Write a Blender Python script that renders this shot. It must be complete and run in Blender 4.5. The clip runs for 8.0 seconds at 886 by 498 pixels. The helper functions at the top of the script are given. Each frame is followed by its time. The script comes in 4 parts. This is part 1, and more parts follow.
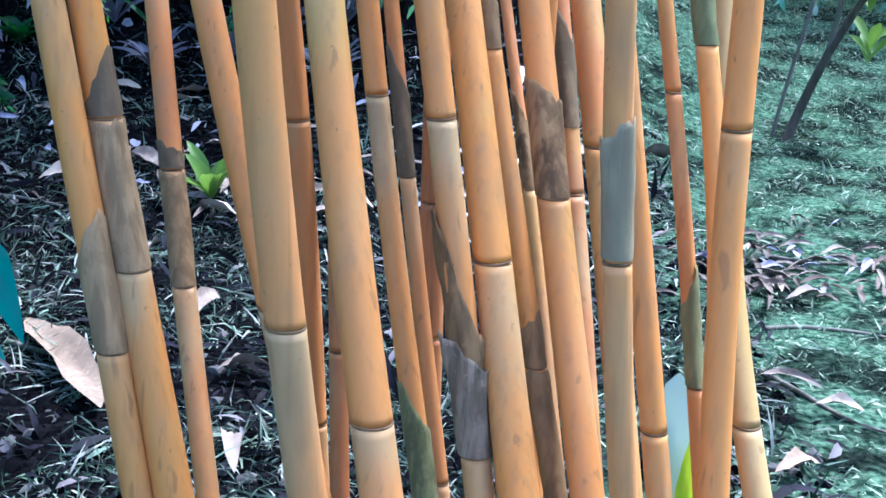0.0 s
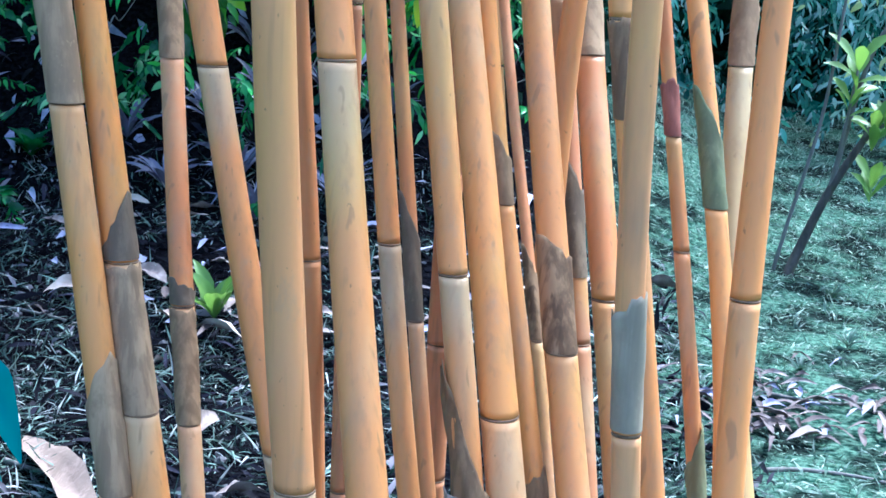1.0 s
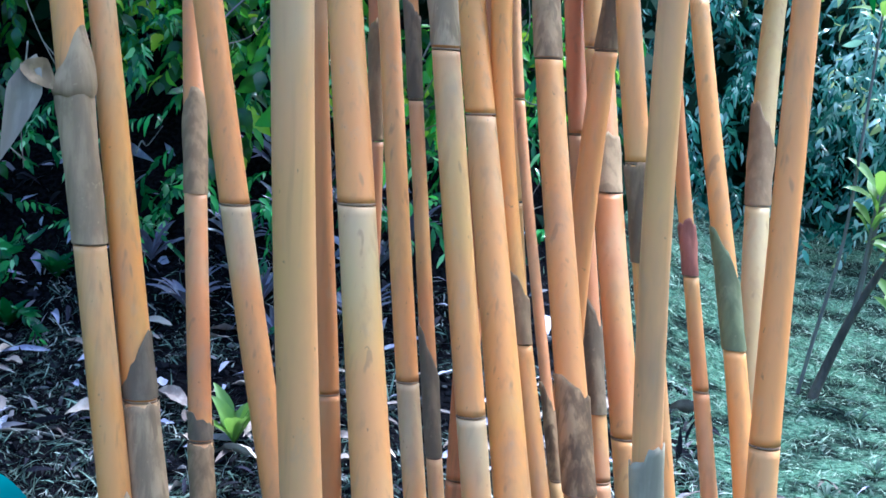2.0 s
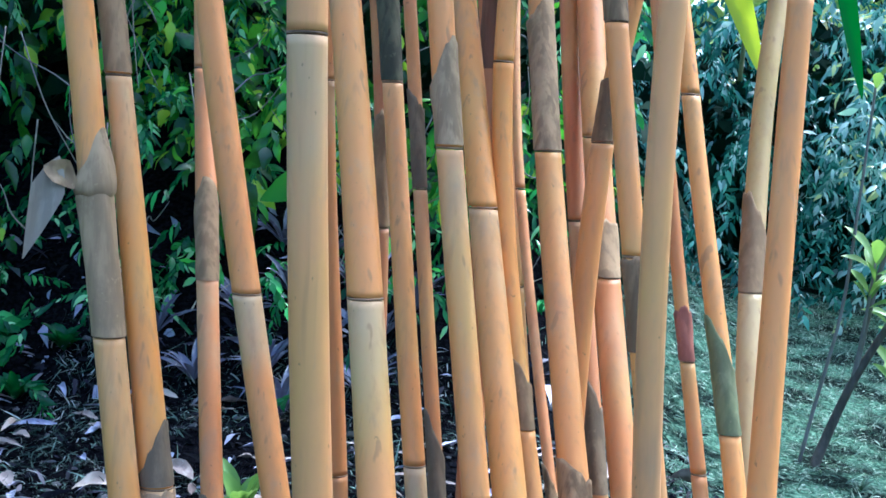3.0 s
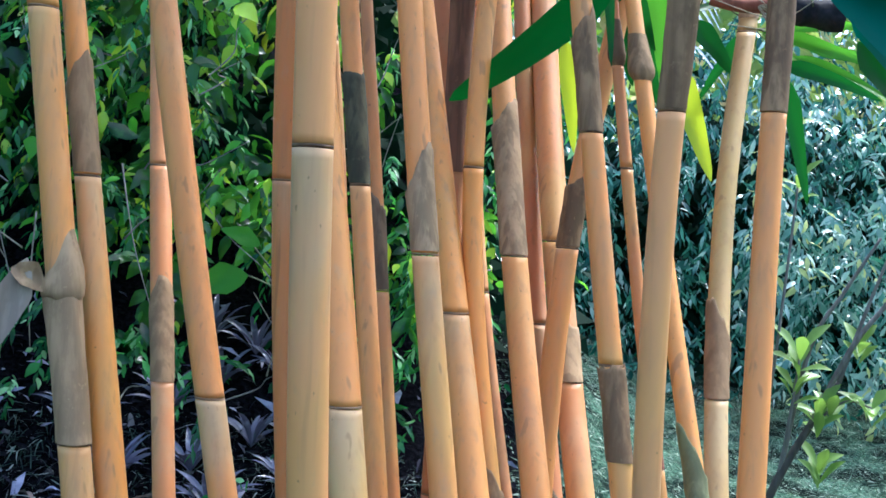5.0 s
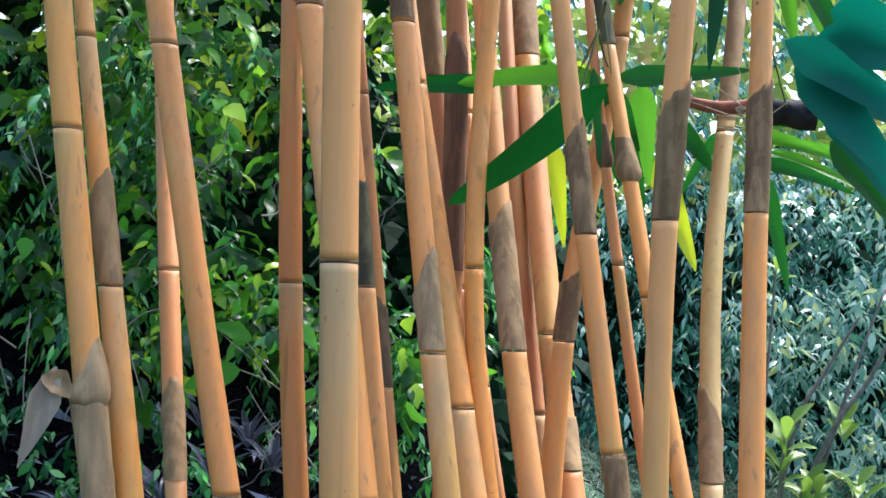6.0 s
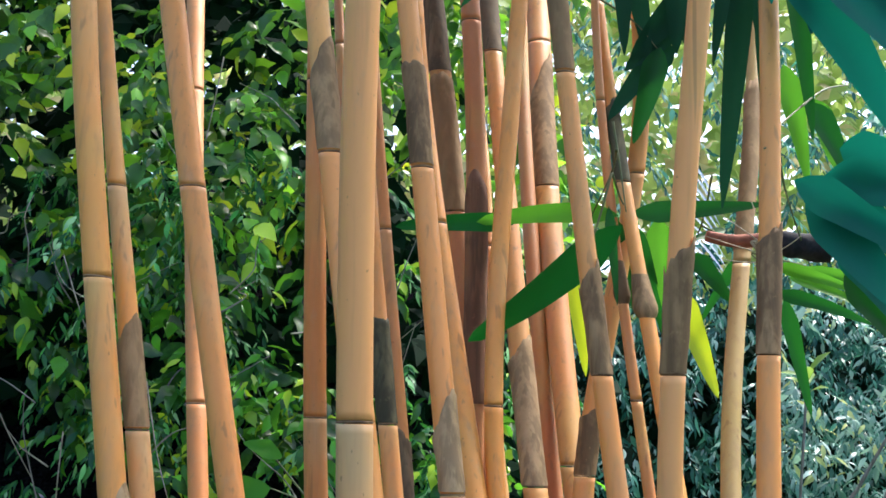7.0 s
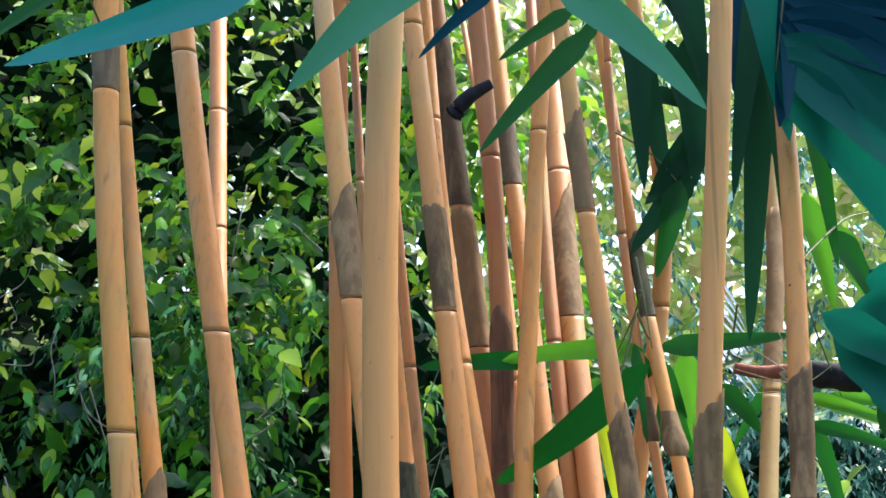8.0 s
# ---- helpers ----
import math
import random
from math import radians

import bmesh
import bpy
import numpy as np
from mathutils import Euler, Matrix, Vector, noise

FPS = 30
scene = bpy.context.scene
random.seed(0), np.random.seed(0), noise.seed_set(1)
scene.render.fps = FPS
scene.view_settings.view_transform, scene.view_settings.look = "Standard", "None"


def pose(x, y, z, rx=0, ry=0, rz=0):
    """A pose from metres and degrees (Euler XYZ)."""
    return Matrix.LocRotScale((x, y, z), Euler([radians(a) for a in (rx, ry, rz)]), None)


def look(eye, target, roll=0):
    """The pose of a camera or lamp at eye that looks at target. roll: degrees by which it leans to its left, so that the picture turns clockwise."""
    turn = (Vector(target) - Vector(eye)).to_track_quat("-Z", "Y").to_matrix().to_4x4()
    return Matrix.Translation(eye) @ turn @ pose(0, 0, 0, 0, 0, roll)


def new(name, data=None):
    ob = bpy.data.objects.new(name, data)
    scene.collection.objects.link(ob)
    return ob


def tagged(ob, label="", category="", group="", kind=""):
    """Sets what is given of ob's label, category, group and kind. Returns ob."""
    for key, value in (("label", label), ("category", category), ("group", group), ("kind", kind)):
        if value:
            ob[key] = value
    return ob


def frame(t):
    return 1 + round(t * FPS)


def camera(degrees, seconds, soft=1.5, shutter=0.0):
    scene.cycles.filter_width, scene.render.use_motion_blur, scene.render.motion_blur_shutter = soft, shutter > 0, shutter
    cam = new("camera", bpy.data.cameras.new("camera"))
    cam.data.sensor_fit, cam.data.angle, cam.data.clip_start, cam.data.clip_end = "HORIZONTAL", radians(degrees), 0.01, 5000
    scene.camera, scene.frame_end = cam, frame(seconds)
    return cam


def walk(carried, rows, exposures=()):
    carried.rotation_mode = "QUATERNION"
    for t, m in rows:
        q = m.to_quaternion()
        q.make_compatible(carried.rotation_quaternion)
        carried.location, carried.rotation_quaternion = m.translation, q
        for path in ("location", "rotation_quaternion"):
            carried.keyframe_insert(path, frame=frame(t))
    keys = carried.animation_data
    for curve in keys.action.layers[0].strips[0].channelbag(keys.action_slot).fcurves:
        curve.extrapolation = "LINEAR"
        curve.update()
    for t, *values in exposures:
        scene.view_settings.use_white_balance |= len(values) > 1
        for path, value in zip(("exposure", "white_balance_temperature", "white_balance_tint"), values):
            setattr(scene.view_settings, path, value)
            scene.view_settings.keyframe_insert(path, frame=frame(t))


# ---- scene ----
cam = camera(38.0, 8.0, soft=1.6)
PATH = [
    (0, (0.104, 0.102, 1.364), (0.016, 2.023, 0.815), 1.0),
    (0.5, (0.095, 0.122, 1.4), (-0.021, 2.067, 0.948), 1.6),
    (1, (0.086, 0.098, 1.429), (-0.008, 2.059, 1.047), 2.8),
    (1.5, (0.075, 0.059, 1.463), (-0.038, 2.035, 1.17), 3.1),
    (1.7, (0.082, 0.096, 1.466), (-0.047, 2.076, 1.214), 3.2),
    (2.8, (0.097, 0.043, 1.494), (-0.053, 2.033, 1.358), 1.9),
    (3, (0.09, 0.017, 1.518), (-0.057, 2.008, 1.408), 2.4),
    (3.5, (0.083, 0.007, 1.548), (-0.05, 2.003, 1.553), 2.4),
    (4, (0.075, 0.036, 1.559), (-0.047, 2.032, 1.593), 1.7),
    (4.5, (0.049, 0.024, 1.55), (0.004, 2.023, 1.573), 2.7),
    (4.7, (0.026, 0.026, 1.544), (-0.009, 2.026, 1.571), 3.2),
    (5.8, (-0.057, -0.069, 1.54), (-0.024, 1.928, 1.647), 1.7),
    (6, (-0.052, -0.099, 1.56), (-0.043, 1.894, 1.726), 1.6),
    (6.5, (-0.045, -0.085, 1.603), (-0.054, 1.898, 1.865), 1.9),
    (7, (-0.028, -0.159, 1.625), (-0.074, 1.815, 1.946), 1.2),
    (7.5, (-0.03, -0.159, 1.662), (-0.113, 1.8, 2.058), 0.3),
    (8, (-0.026, -0.162, 1.691), (-0.111, 1.777, 2.176), -0.1),
]
EXPOSURES = [(0.0, 1.95, 4850, 9), (0.5, 2.12, 4520, 10), (1.0, 2.13, 4570, 9), (3.0, 2.03, 4730, 7), (4.5, 2.04, 4980, 10), (6.0, 1.95, 5850, 11), (8.0, 1.88, 6150, 11)]
walk(cam, [(t, look(eye, target, roll)) for t, eye, target, roll in PATH], EXPOSURES)

# ---- sky and sun ----
SUN_UP, SUN_AZ = radians(60), radians(48)      # azimuth from +y towards +x
world = bpy.data.worlds.new("sky")
scene.world = world
world.use_nodes = True
wn = world.node_tree.nodes
sky = wn.new("ShaderNodeTexSky")
sky.sky_type, sky.sun_disc = "NISHITA", False
sky.sun_elevation, sky.sun_rotation = SUN_UP, SUN_AZ
sky.dust_density = 4.0
wn["Background"].inputs["Strength"].default_value = 0.15
world.node_tree.links.new(sky.outputs["Color"], wn["Background"].inputs["Color"])
sun_data = bpy.data.lights.new("sun", "SUN")
sun_data.energy, sun_data.angle, sun_data.color = 2.2, radians(16), (1.0, 0.92, 0.8)
sun = new("sun", sun_data)
sun.matrix_world = look((6 * math.sin(SUN_AZ) * math.cos(SUN_UP), 6 * math.cos(SUN_AZ) * math.cos(SUN_UP), 6 * math.sin(SUN_UP)), (0, 0, 0))


# ---- materials ----
class Mat:
    """A small builder for a node material."""

    def __init__(self, name):
        self.m = bpy.data.materials.new(name)
        self.m.use_nodes = True
        self.n, self.l = self.m.node_tree.nodes, self.m.node_tree.links
        self.b = self.n["Principled BSDF"]
        self.coord = self.n.new("ShaderNodeTexCoord")

    def put(self, socket, value):
        if isinstance(value, bpy.types.NodeSocket):
            self.l.new(value, socket)
        elif isinstance(value, (tuple, list)):
            socket.default_value = (*value, 1.0) if len(value) == 3 and len(socket.default_value) == 4 else value
        else:
            socket.default_value = value

    def set(self, **values):
        for key, value in values.items():
            self.put(self.b.inputs[key.replace("_", " ")], value)

    def noise(self, scale, detail=4.0, stretch=(1, 1, 1), rough=0.55):
        at = self.n.new("ShaderNodeMapping")
        at.inputs["Scale"].default_value = stretch
        self.l.new(self.coord.outputs["Object"], at.inputs["Vector"])
        t = self.n.new("ShaderNodeTexNoise")
        t.inputs["Scale"].default_value, t.inputs["Detail"].default_value, t.inputs["Roughness"].default_value = scale, detail, rough
        self.l.new(at.outputs["Vector"], t.inputs["Vector"])
        return t.outputs["Fac"]

    def ramp(self, fac, low, high, a=0.0, b=1.0):
        r = self.n.new("ShaderNodeMapRange")
        r.interpolation_type = "SMOOTHSTEP"
        self.put(r.inputs["Value"], fac)
        for key, v in (("From Min", low), ("From Max", high), ("To Min", a), ("To Max", b)):
            r.inputs[key].default_value = v
        return r.outputs["Result"]

    def mix(self, fac, a, b, mode="MIX"):
        x = self.n.new("ShaderNodeMix")
        x.data_type, x.blend_type = "RGBA", mode
        self.put(x.inputs[0], fac), self.put(x.inputs[6], a), self.put(x.inputs[7], b)
        return x.outputs[2]

    def math(self, op, a, b=0.0):
        x = self.n.new("ShaderNodeMath")
        x.operation = op
        self.put(x.inputs[0], a), self.put(x.inputs[1], b)
        return x.outputs[0]

    def attr(self, name):
        x = self.n.new("ShaderNodeAttribute")
        x.attribute_name = name
        return x.outputs["Fac"]

    def chance(self):
        return self.n.new("ShaderNodeObjectInfo").outputs["Random"]

    def island(self):
        return self.n.new("ShaderNodeNewGeometry").outputs["Random Per Island"]

    def bump(self, height, strength=0.3, distance=0.002):
        x = self.n.new("ShaderNodeBump")
        x.inputs["Strength"].default_value, x.inputs["Distance"].default_value = strength, distance
        self.put(x.inputs["Height"], height)
        self.l.new(x.outputs["Normal"], self.b.inputs["Normal"])

    def thin(self, colour, share):
        """Let light through, as a leaf does."""
        t = self.n.new("ShaderNodeBsdfTranslucent")
        self.put(t.inputs["Color"], colour)
        x = self.n.new("ShaderNodeMixShader")
        x.inputs[0].default_value = share
        self.l.new(self.b.outputs[0], x.inputs[1]), self.l.new(t.outputs[0], x.inputs[2])
        self.l.new(x.outputs[0], self.n["Material Output"].inputs["Surface"])


def culm_material(name, deep, pale, bloom):
    """Ripe cane skin: the deep colour, paler wax below each node, lengthwise fibres, scuffs, freckles."""
    k = Mat(name)
    streak, wide = k.noise(70, 3, (1, 1, 0.03)), k.noise(22, 3, (1, 1, 0.05))
    cloud, patch = k.noise(4.5, 4, (1, 1, 0.45)), k.noise(13, 5, (1, 1, 0.4))
    wax = k.math("ADD", k.math("MULTIPLY", k.attr("wax"), bloom), k.ramp(cloud, 0.36, 0.7, -0.35, 0.32))
    wax = k.math("ADD", wax, k.ramp(patch, 0.3, 0.7, -0.15, 0.15))
    c = k.mix(k.ramp(k.chance(), 0, 1, 0.0, 0.5), deep, pale)
    c = k.mix(k.ramp(wide, 0.4, 0.7, 0.0, 0.3), c, deep)
    c = k.mix(k.ramp(wax, 0.0, 1.05, 0.0, 0.8), c, (0.545, 0.40, 0.205))
    c = k.mix(k.ramp(k.noise(3.2, 3, (1, 1, 0.5)), 0.5, 0.66, 0.0, 0.45), c, (0.56, 0.37, 0.10))
    c = k.mix(k.ramp(streak, 0.48, 0.76, 0.0, 0.34), c, (0.34, 0.18, 0.075))
    scratch = k.noise(48, 2, (1, 1, 0.018))
    c = k.mix(k.ramp(scratch, 0.64, 0.72, 0.0, 0.5), c, (0.27, 0.14, 0.06))
    blot = k.noise(8, 5, (1, 1, 0.3))
    c = k.mix(k.ramp(blot, 0.56, 0.72, 0.0, 0.5), c, (0.34, 0.21, 0.11))
    dust = k.noise(30, 4, (1, 1, 0.5), 0.7)
    c = k.mix(k.ramp(dust, 0.56, 0.72, 0.0, 0.2), c, (0.40, 0.30, 0.18))
    spot = k.noise(120, 2, (1, 1, 0.6))
    c = k.mix(k.ramp(spot, 0.71, 0.77, 0.0, 0.45), c, (0.12, 0.07, 0.035))
    k.set(Base_Color=c, Roughness=k.ramp(patch, 0.3, 0.8, 0.42, 0.68), Specular_IOR_Level=0.3)
    k.bump(k.math("ADD", streak, k.math("MULTIPLY", patch, 0.6)), 0.18, 0.001)
    return k.m


def sheath_material(name, low, high, stain):
    """Dry papery wrap: fibres along it, torn streaks, mould stains."""
    k = Mat(name)
    fibre, band, mould, speck = k.noise(55, 4, (1, 1, 0.05)), k.noise(11, 4, (1, 1, 0.12)), k.noise(16, 5, (1, 1, 0.6), 0.65), k.noise(90, 3)
    c = k.mix(k.ramp(band, 0.32, 0.68), low, high)
    c = k.mix(k.ramp(fibre, 0.42, 0.62, 0.0, 0.8), c, stain)
    c = k.mix(k.ramp(mould, 0.48, 0.62, 0.0, 0.72), c, stain)
    c = k.mix(k.ramp(speck, 0.64, 0.72, 0.0, 0.5), c, high)
    blotch, crack = k.noise(7, 5, (1, 1, 0.5), 0.7), k.noise(40, 2, (1, 1, 0.04))
    c = k.mix(k.ramp(blotch, 0.46, 0.66, 0.0, 0.6), c, k.mix(0.5, low, stain))
    c = k.mix(k.ramp(crack, 0.62, 0.68, 0.0, 0.8), c, stain)
    c = k.mix(k.ramp(k.chance(), 0, 1, 0.0, 0.45), c, high)
    k.set(Base_Color=c, Roughness=0.8, Specular_IOR_Level=0.25)
    k.bump(k.math("ADD", fibre, band), 0.6, 0.0025)
    return k.m


def plain(name, colour, other, rough=0.7, scale=20, stretch=(1, 1, 1), bump=0.3, spread=0.4):
    k = Mat(name)
    g = k.noise(scale, 5, stretch)
    c = k.mix(k.ramp(g, 0.35, 0.7), colour, other)
    c = k.mix(k.ramp(k.chance(), 0, 1, 0, spread), c, other)
    k.set(Base_Color=c, Roughness=rough)
    k.bump(g, bump, 0.002)
    return k.m


def leaf_material(name, colour, other, glow, share=0.45, rough=0.45, own=None, shine=0.5, sharp=2.2):
    """A blade: veins, patches, light through it. own: a third colour that single leaves have."""
    k = Mat(name)
    pick = k.island()
    patch = k.noise(14, 3)
    tone = k.math("POWER", k.math("FRACT", k.math("MULTIPLY", pick, 7.31)), sharp)
    c = k.mix(tone, colour, other)
    c = k.mix(k.ramp(patch, 0.5, 0.75, 0, 0.4), c, other)
    g = k.mix(tone, k.mix(0.7, glow, colour), glow)
    if own:
        f = k.ramp(pick, 0.86, 0.88)
        c, g = k.mix(f, c, own), k.mix(f, g, own)
    k.set(Base_Color=c, Roughness=rough, Specular_IOR_Level=shine)
    k.thin(g, share)
    return k.m


MAT = {
    "gold": culm_material("golden_cane", (0.76, 0.295, 0.058), (0.69, 0.33, 0.10), 0.75),
    "tan": culm_material("tan_cane", (0.72, 0.285, 0.075), (0.66, 0.31, 0.095), 0.85),
    "rust": culm_material("rusty_cane", (0.60, 0.22, 0.062), (0.62, 0.295, 0.105), 0.6),
    "pink": culm_material("rosy_cane", (0.66, 0.265, 0.09), (0.65, 0.335, 0.14), 0.4),
    # skin for inner canes, darkened to hold the clump's shade
    "brick": culm_material("shaded_brick_cane", (0.48, 0.175, 0.062), (0.52, 0.235, 0.10), 0.35),
    "khaki": culm_material("khaki_cane", (0.47, 0.30, 0.105), (0.50, 0.335, 0.15), 0.5),
    "cream": culm_material("cream_cane", (0.83, 0.345, 0.115), (0.79, 0.39, 0.14), 0.9),
    "scar": plain("node_scar", (0.09, 0.05, 0.025), (0.30, 0.18, 0.09), 0.8, 60, (1, 1, 1), 0.3, 0.9),
    "sheath": sheath_material("dry_sheath", (0.31, 0.195, 0.098), (0.48, 0.32, 0.165), (0.085, 0.05, 0.026)),
    "brown_sheath": sheath_material("brown_sheath", (0.23, 0.135, 0.062), (0.35, 0.22, 0.105), (0.10, 0.058, 0.028)),
    "rust_sheath": sheath_material("rust_sheath", (0.17, 0.08, 0.045), (0.26, 0.13, 0.07), (0.09, 0.045, 0.028)),
    "green_sheath": sheath_material("green_sheath", (0.15, 0.18, 0.07), (0.26, 0.24, 0.12), (0.08, 0.09, 0.04)),
    "dark_sheath": sheath_material("dark_sheath", (0.13, 0.088, 0.05), (0.22, 0.155, 0.09), (0.065, 0.045, 0.028)),
    "green_dark": sheath_material("olive_sheath", (0.075, 0.07, 0.035), (0.13, 0.115, 0.06), (0.04, 0.036, 0.02)),
    "red_sheath": sheath_material("red_sheath", (0.26, 0.07, 0.05), (0.36, 0.14, 0.09), (0.13, 0.04, 0.03)),
    "grey_sheath": sheath_material("grey_green_sheath", (0.31, 0.245, 0.15), (0.44, 0.355, 0.225), (0.16, 0.12, 0.075)),
    "soil": None,
    "bark": plain("grey_bark", (0.10, 0.09, 0.075), (0.2, 0.19, 0.17), 0.9, 30, (1, 1, 0.3), 0.6),
    "dark_bark": plain("dark_bark", (0.03, 0.027, 0.022), (0.09, 0.08, 0.065), 0.9, 30, (1, 1, 0.3), 0.6),
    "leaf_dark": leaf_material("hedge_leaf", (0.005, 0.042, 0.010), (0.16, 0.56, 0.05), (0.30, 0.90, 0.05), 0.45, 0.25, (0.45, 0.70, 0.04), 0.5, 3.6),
    # lighter copy of the hedge leaf, with backlight at the top put in
    "leaf_upper": leaf_material("backlight_tinted_hedge_leaf", (0.010, 0.07, 0.013), (0.23, 0.60, 0.05), (0.42, 0.92, 0.05), 0.5, 0.28, (0.64, 0.76, 0.04), 0.45, 3.2),
    # sunlight on the far trees is put into this pale leaf colour
    "leaf_sunny": leaf_material("sun_tinted_leaf", (0.22, 0.36, 0.09), (0.48, 0.56, 0.18), (0.74, 0.88, 0.26), 0.55, 0.4, (0.72, 0.6, 0.32)),
    "leaf_narrow": leaf_material("narrow_leaf", (0.004, 0.06, 0.024), (0.13, 0.50, 0.11), (0.17, 0.70, 0.09), 0.4, 0.25, (0.36, 0.70, 0.30), 0.45, 3.6),
    # near-black colour paints the shade in the gaps of the foliage
    "leaf_deep": leaf_material("gap_shade_leaf", (0.004, 0.018, 0.010), (0.009, 0.034, 0.016), (0.008, 0.04, 0.012), 0.1, 0.8, None, 0.1),
    "leaf_fine": leaf_material("fine_leaf", (0.004, 0.065, 0.058), (0.18, 0.48, 0.36), (0.15, 0.50, 0.30), 0.35, 0.26, (0.46, 0.68, 0.60), 0.5, 2.8),
    "leaf_pale": leaf_material("pale_leaf", (0.09, 0.25, 0.21), (0.64, 0.80, 0.74), (0.42, 0.72, 0.48), 0.4, 0.25, (0.70, 0.76, 0.3), 0.5, 2.0),
    "leaf_bamboo": leaf_material("bamboo_leaf", (0.008, 0.085, 0.014), (0.02, 0.14, 0.02), (0.04, 0.30, 0.02), 0.35, 0.45, None, 0.25),
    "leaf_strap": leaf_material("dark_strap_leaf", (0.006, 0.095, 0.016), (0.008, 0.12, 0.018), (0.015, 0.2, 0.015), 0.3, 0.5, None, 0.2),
    # brighter copy of the bamboo leaf, backlight put into its colour
    "leaf_lit": leaf_material("backlight_tinted_leaf", (0.06, 0.26, 0.02), (0.12, 0.34, 0.02), (0.22, 0.62, 0.03), 0.55, 0.45, None, 0.25),
    "leaf_yellow": leaf_material("yellow_leaf", (0.40, 0.48, 0.015), (0.32, 0.46, 0.02), (0.64, 0.86, 0.02), 0.55, 0.45),
    # darker copy of the bamboo leaf, shade put into its green
    "leaf_deep_green": leaf_material("shade_tinted_bamboo_leaf", (0.01, 0.06, 0.025), (0.015, 0.08, 0.03), (0.01, 0.07, 0.02), 0.25, 0.6, None, 0.15),
    "leaf_pale_teal": leaf_material("pale_teal_leaf", (0.05, 0.24, 0.15), (0.09, 0.3, 0.18), (0.06, 0.3, 0.12), 0.25, 0.5),
    "leaf_cyan": leaf_material("cyan_leaf", (0.014, 0.22, 0.21), (0.02, 0.28, 0.25), (0.015, 0.30, 0.22), 0.25, 0.4),
    "leaf_sky_sheen": leaf_material("sky_sheen_leaf", (0.38, 0.46, 0.62), (0.5, 0.56, 0.7), (0.4, 0.5, 0.6), 0.3, 0.3),
    "leaf_mint": leaf_material("mint_leaf", (0.52, 0.68, 0.62), (0.42, 0.6, 0.5), (0.5, 0.7, 0.5), 0.3, 0.5),
    "pale_grass": leaf_material("wiry_grass", (0.010, 0.020, 0.018), (0.085, 0.12, 0.105), (0.06, 0.1, 0.07), 0.2, 0.5, (0.30, 0.31, 0.28), 0.2),
    "pale_litter": plain("pale_litter", (0.19, 0.14, 0.12), (0.34, 0.28, 0.25), 0.7, 25, (1, 1, 1), 0.3, 0.6),
    "dark_litter": plain("dark_litter", (0.06, 0.045, 0.045), (0.14, 0.1, 0.085), 0.7, 25, (1, 1, 1), 0.3, 0.8),
    "violet_litter": plain("violet_litter", (0.20, 0.19, 0.30), (0.42, 0.41, 0.54), 0.5, 25, (1, 1, 1), 0.3, 0.8),
    "pale_sheath": sheath_material("pale_sheath", (0.29, 0.225, 0.16), (0.50, 0.41, 0.30), (0.10, 0.075, 0.05)),
    "pink_sheath": sheath_material("pinkish_sheath", (0.22, 0.155, 0.115), (0.32, 0.24, 0.185), (0.10, 0.07, 0.05)),
    # clods near black, the shade between crumbs put into their colour
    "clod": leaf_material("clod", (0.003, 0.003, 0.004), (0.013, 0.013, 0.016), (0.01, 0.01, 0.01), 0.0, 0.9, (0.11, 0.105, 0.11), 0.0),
    "straw_stem": plain("straw_stem", (0.4, 0.33, 0.22), (0.5, 0.44, 0.32), 0.7, 30),
    "charred": plain("charred_wood", (0.006, 0.007, 0.011), (0.022, 0.022, 0.03), 0.9, 60, (1, 1, 1), 0.8),
    "twig": plain("green_twig", (0.08, 0.12, 0.04), (0.16, 0.16, 0.06), 0.6, 30),
    "vine": plain("grey_vine", (0.17, 0.15, 0.11), (0.32, 0.29, 0.22), 0.9, 30),
    # bamboo undersides: shade and bluish sky sheen are put into this dark teal
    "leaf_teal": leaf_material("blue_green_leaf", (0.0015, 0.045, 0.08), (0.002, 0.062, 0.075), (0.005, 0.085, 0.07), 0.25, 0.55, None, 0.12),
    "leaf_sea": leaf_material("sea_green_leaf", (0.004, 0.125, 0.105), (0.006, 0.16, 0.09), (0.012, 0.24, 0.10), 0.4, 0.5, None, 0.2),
    "leaf_shrub": leaf_material("shrub_leaf", (0.14, 0.26, 0.05), (0.25, 0.36, 0.07), (0.35, 0.55, 0.06), 0.4, 0.4),
    "grass": leaf_material("short_grass", (0.03, 0.072, 0.05), (0.44, 0.55, 0.42), (0.23, 0.37, 0.23), 0.3, 0.5, None, 0.3, 1.6),
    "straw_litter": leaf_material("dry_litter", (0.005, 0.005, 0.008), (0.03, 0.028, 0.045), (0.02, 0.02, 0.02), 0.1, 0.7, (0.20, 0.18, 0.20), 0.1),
    "blue_straw": leaf_material("blue_straw", (0.006, 0.018, 0.014), (0.22, 0.31, 0.25), (0.06, 0.14, 0.10), 0.15, 0.45, (0.42, 0.43, 0.40), 0.25, 2.6),
    "dead_leaf": plain("dead_leaf", (0.34, 0.24, 0.17), (0.5, 0.42, 0.36), 0.75, 25, (1, 1, 1), 0.3, 0.8),
    # the pale second colour paints blue-white glints on purple blades
    "purple": leaf_material("purple_leaf", (0.05, 0.05, 0.10), (0.52, 0.54, 0.68), (0.2, 0.2, 0.3), 0.15, 0.25, None, 0.5, 1.3),
}


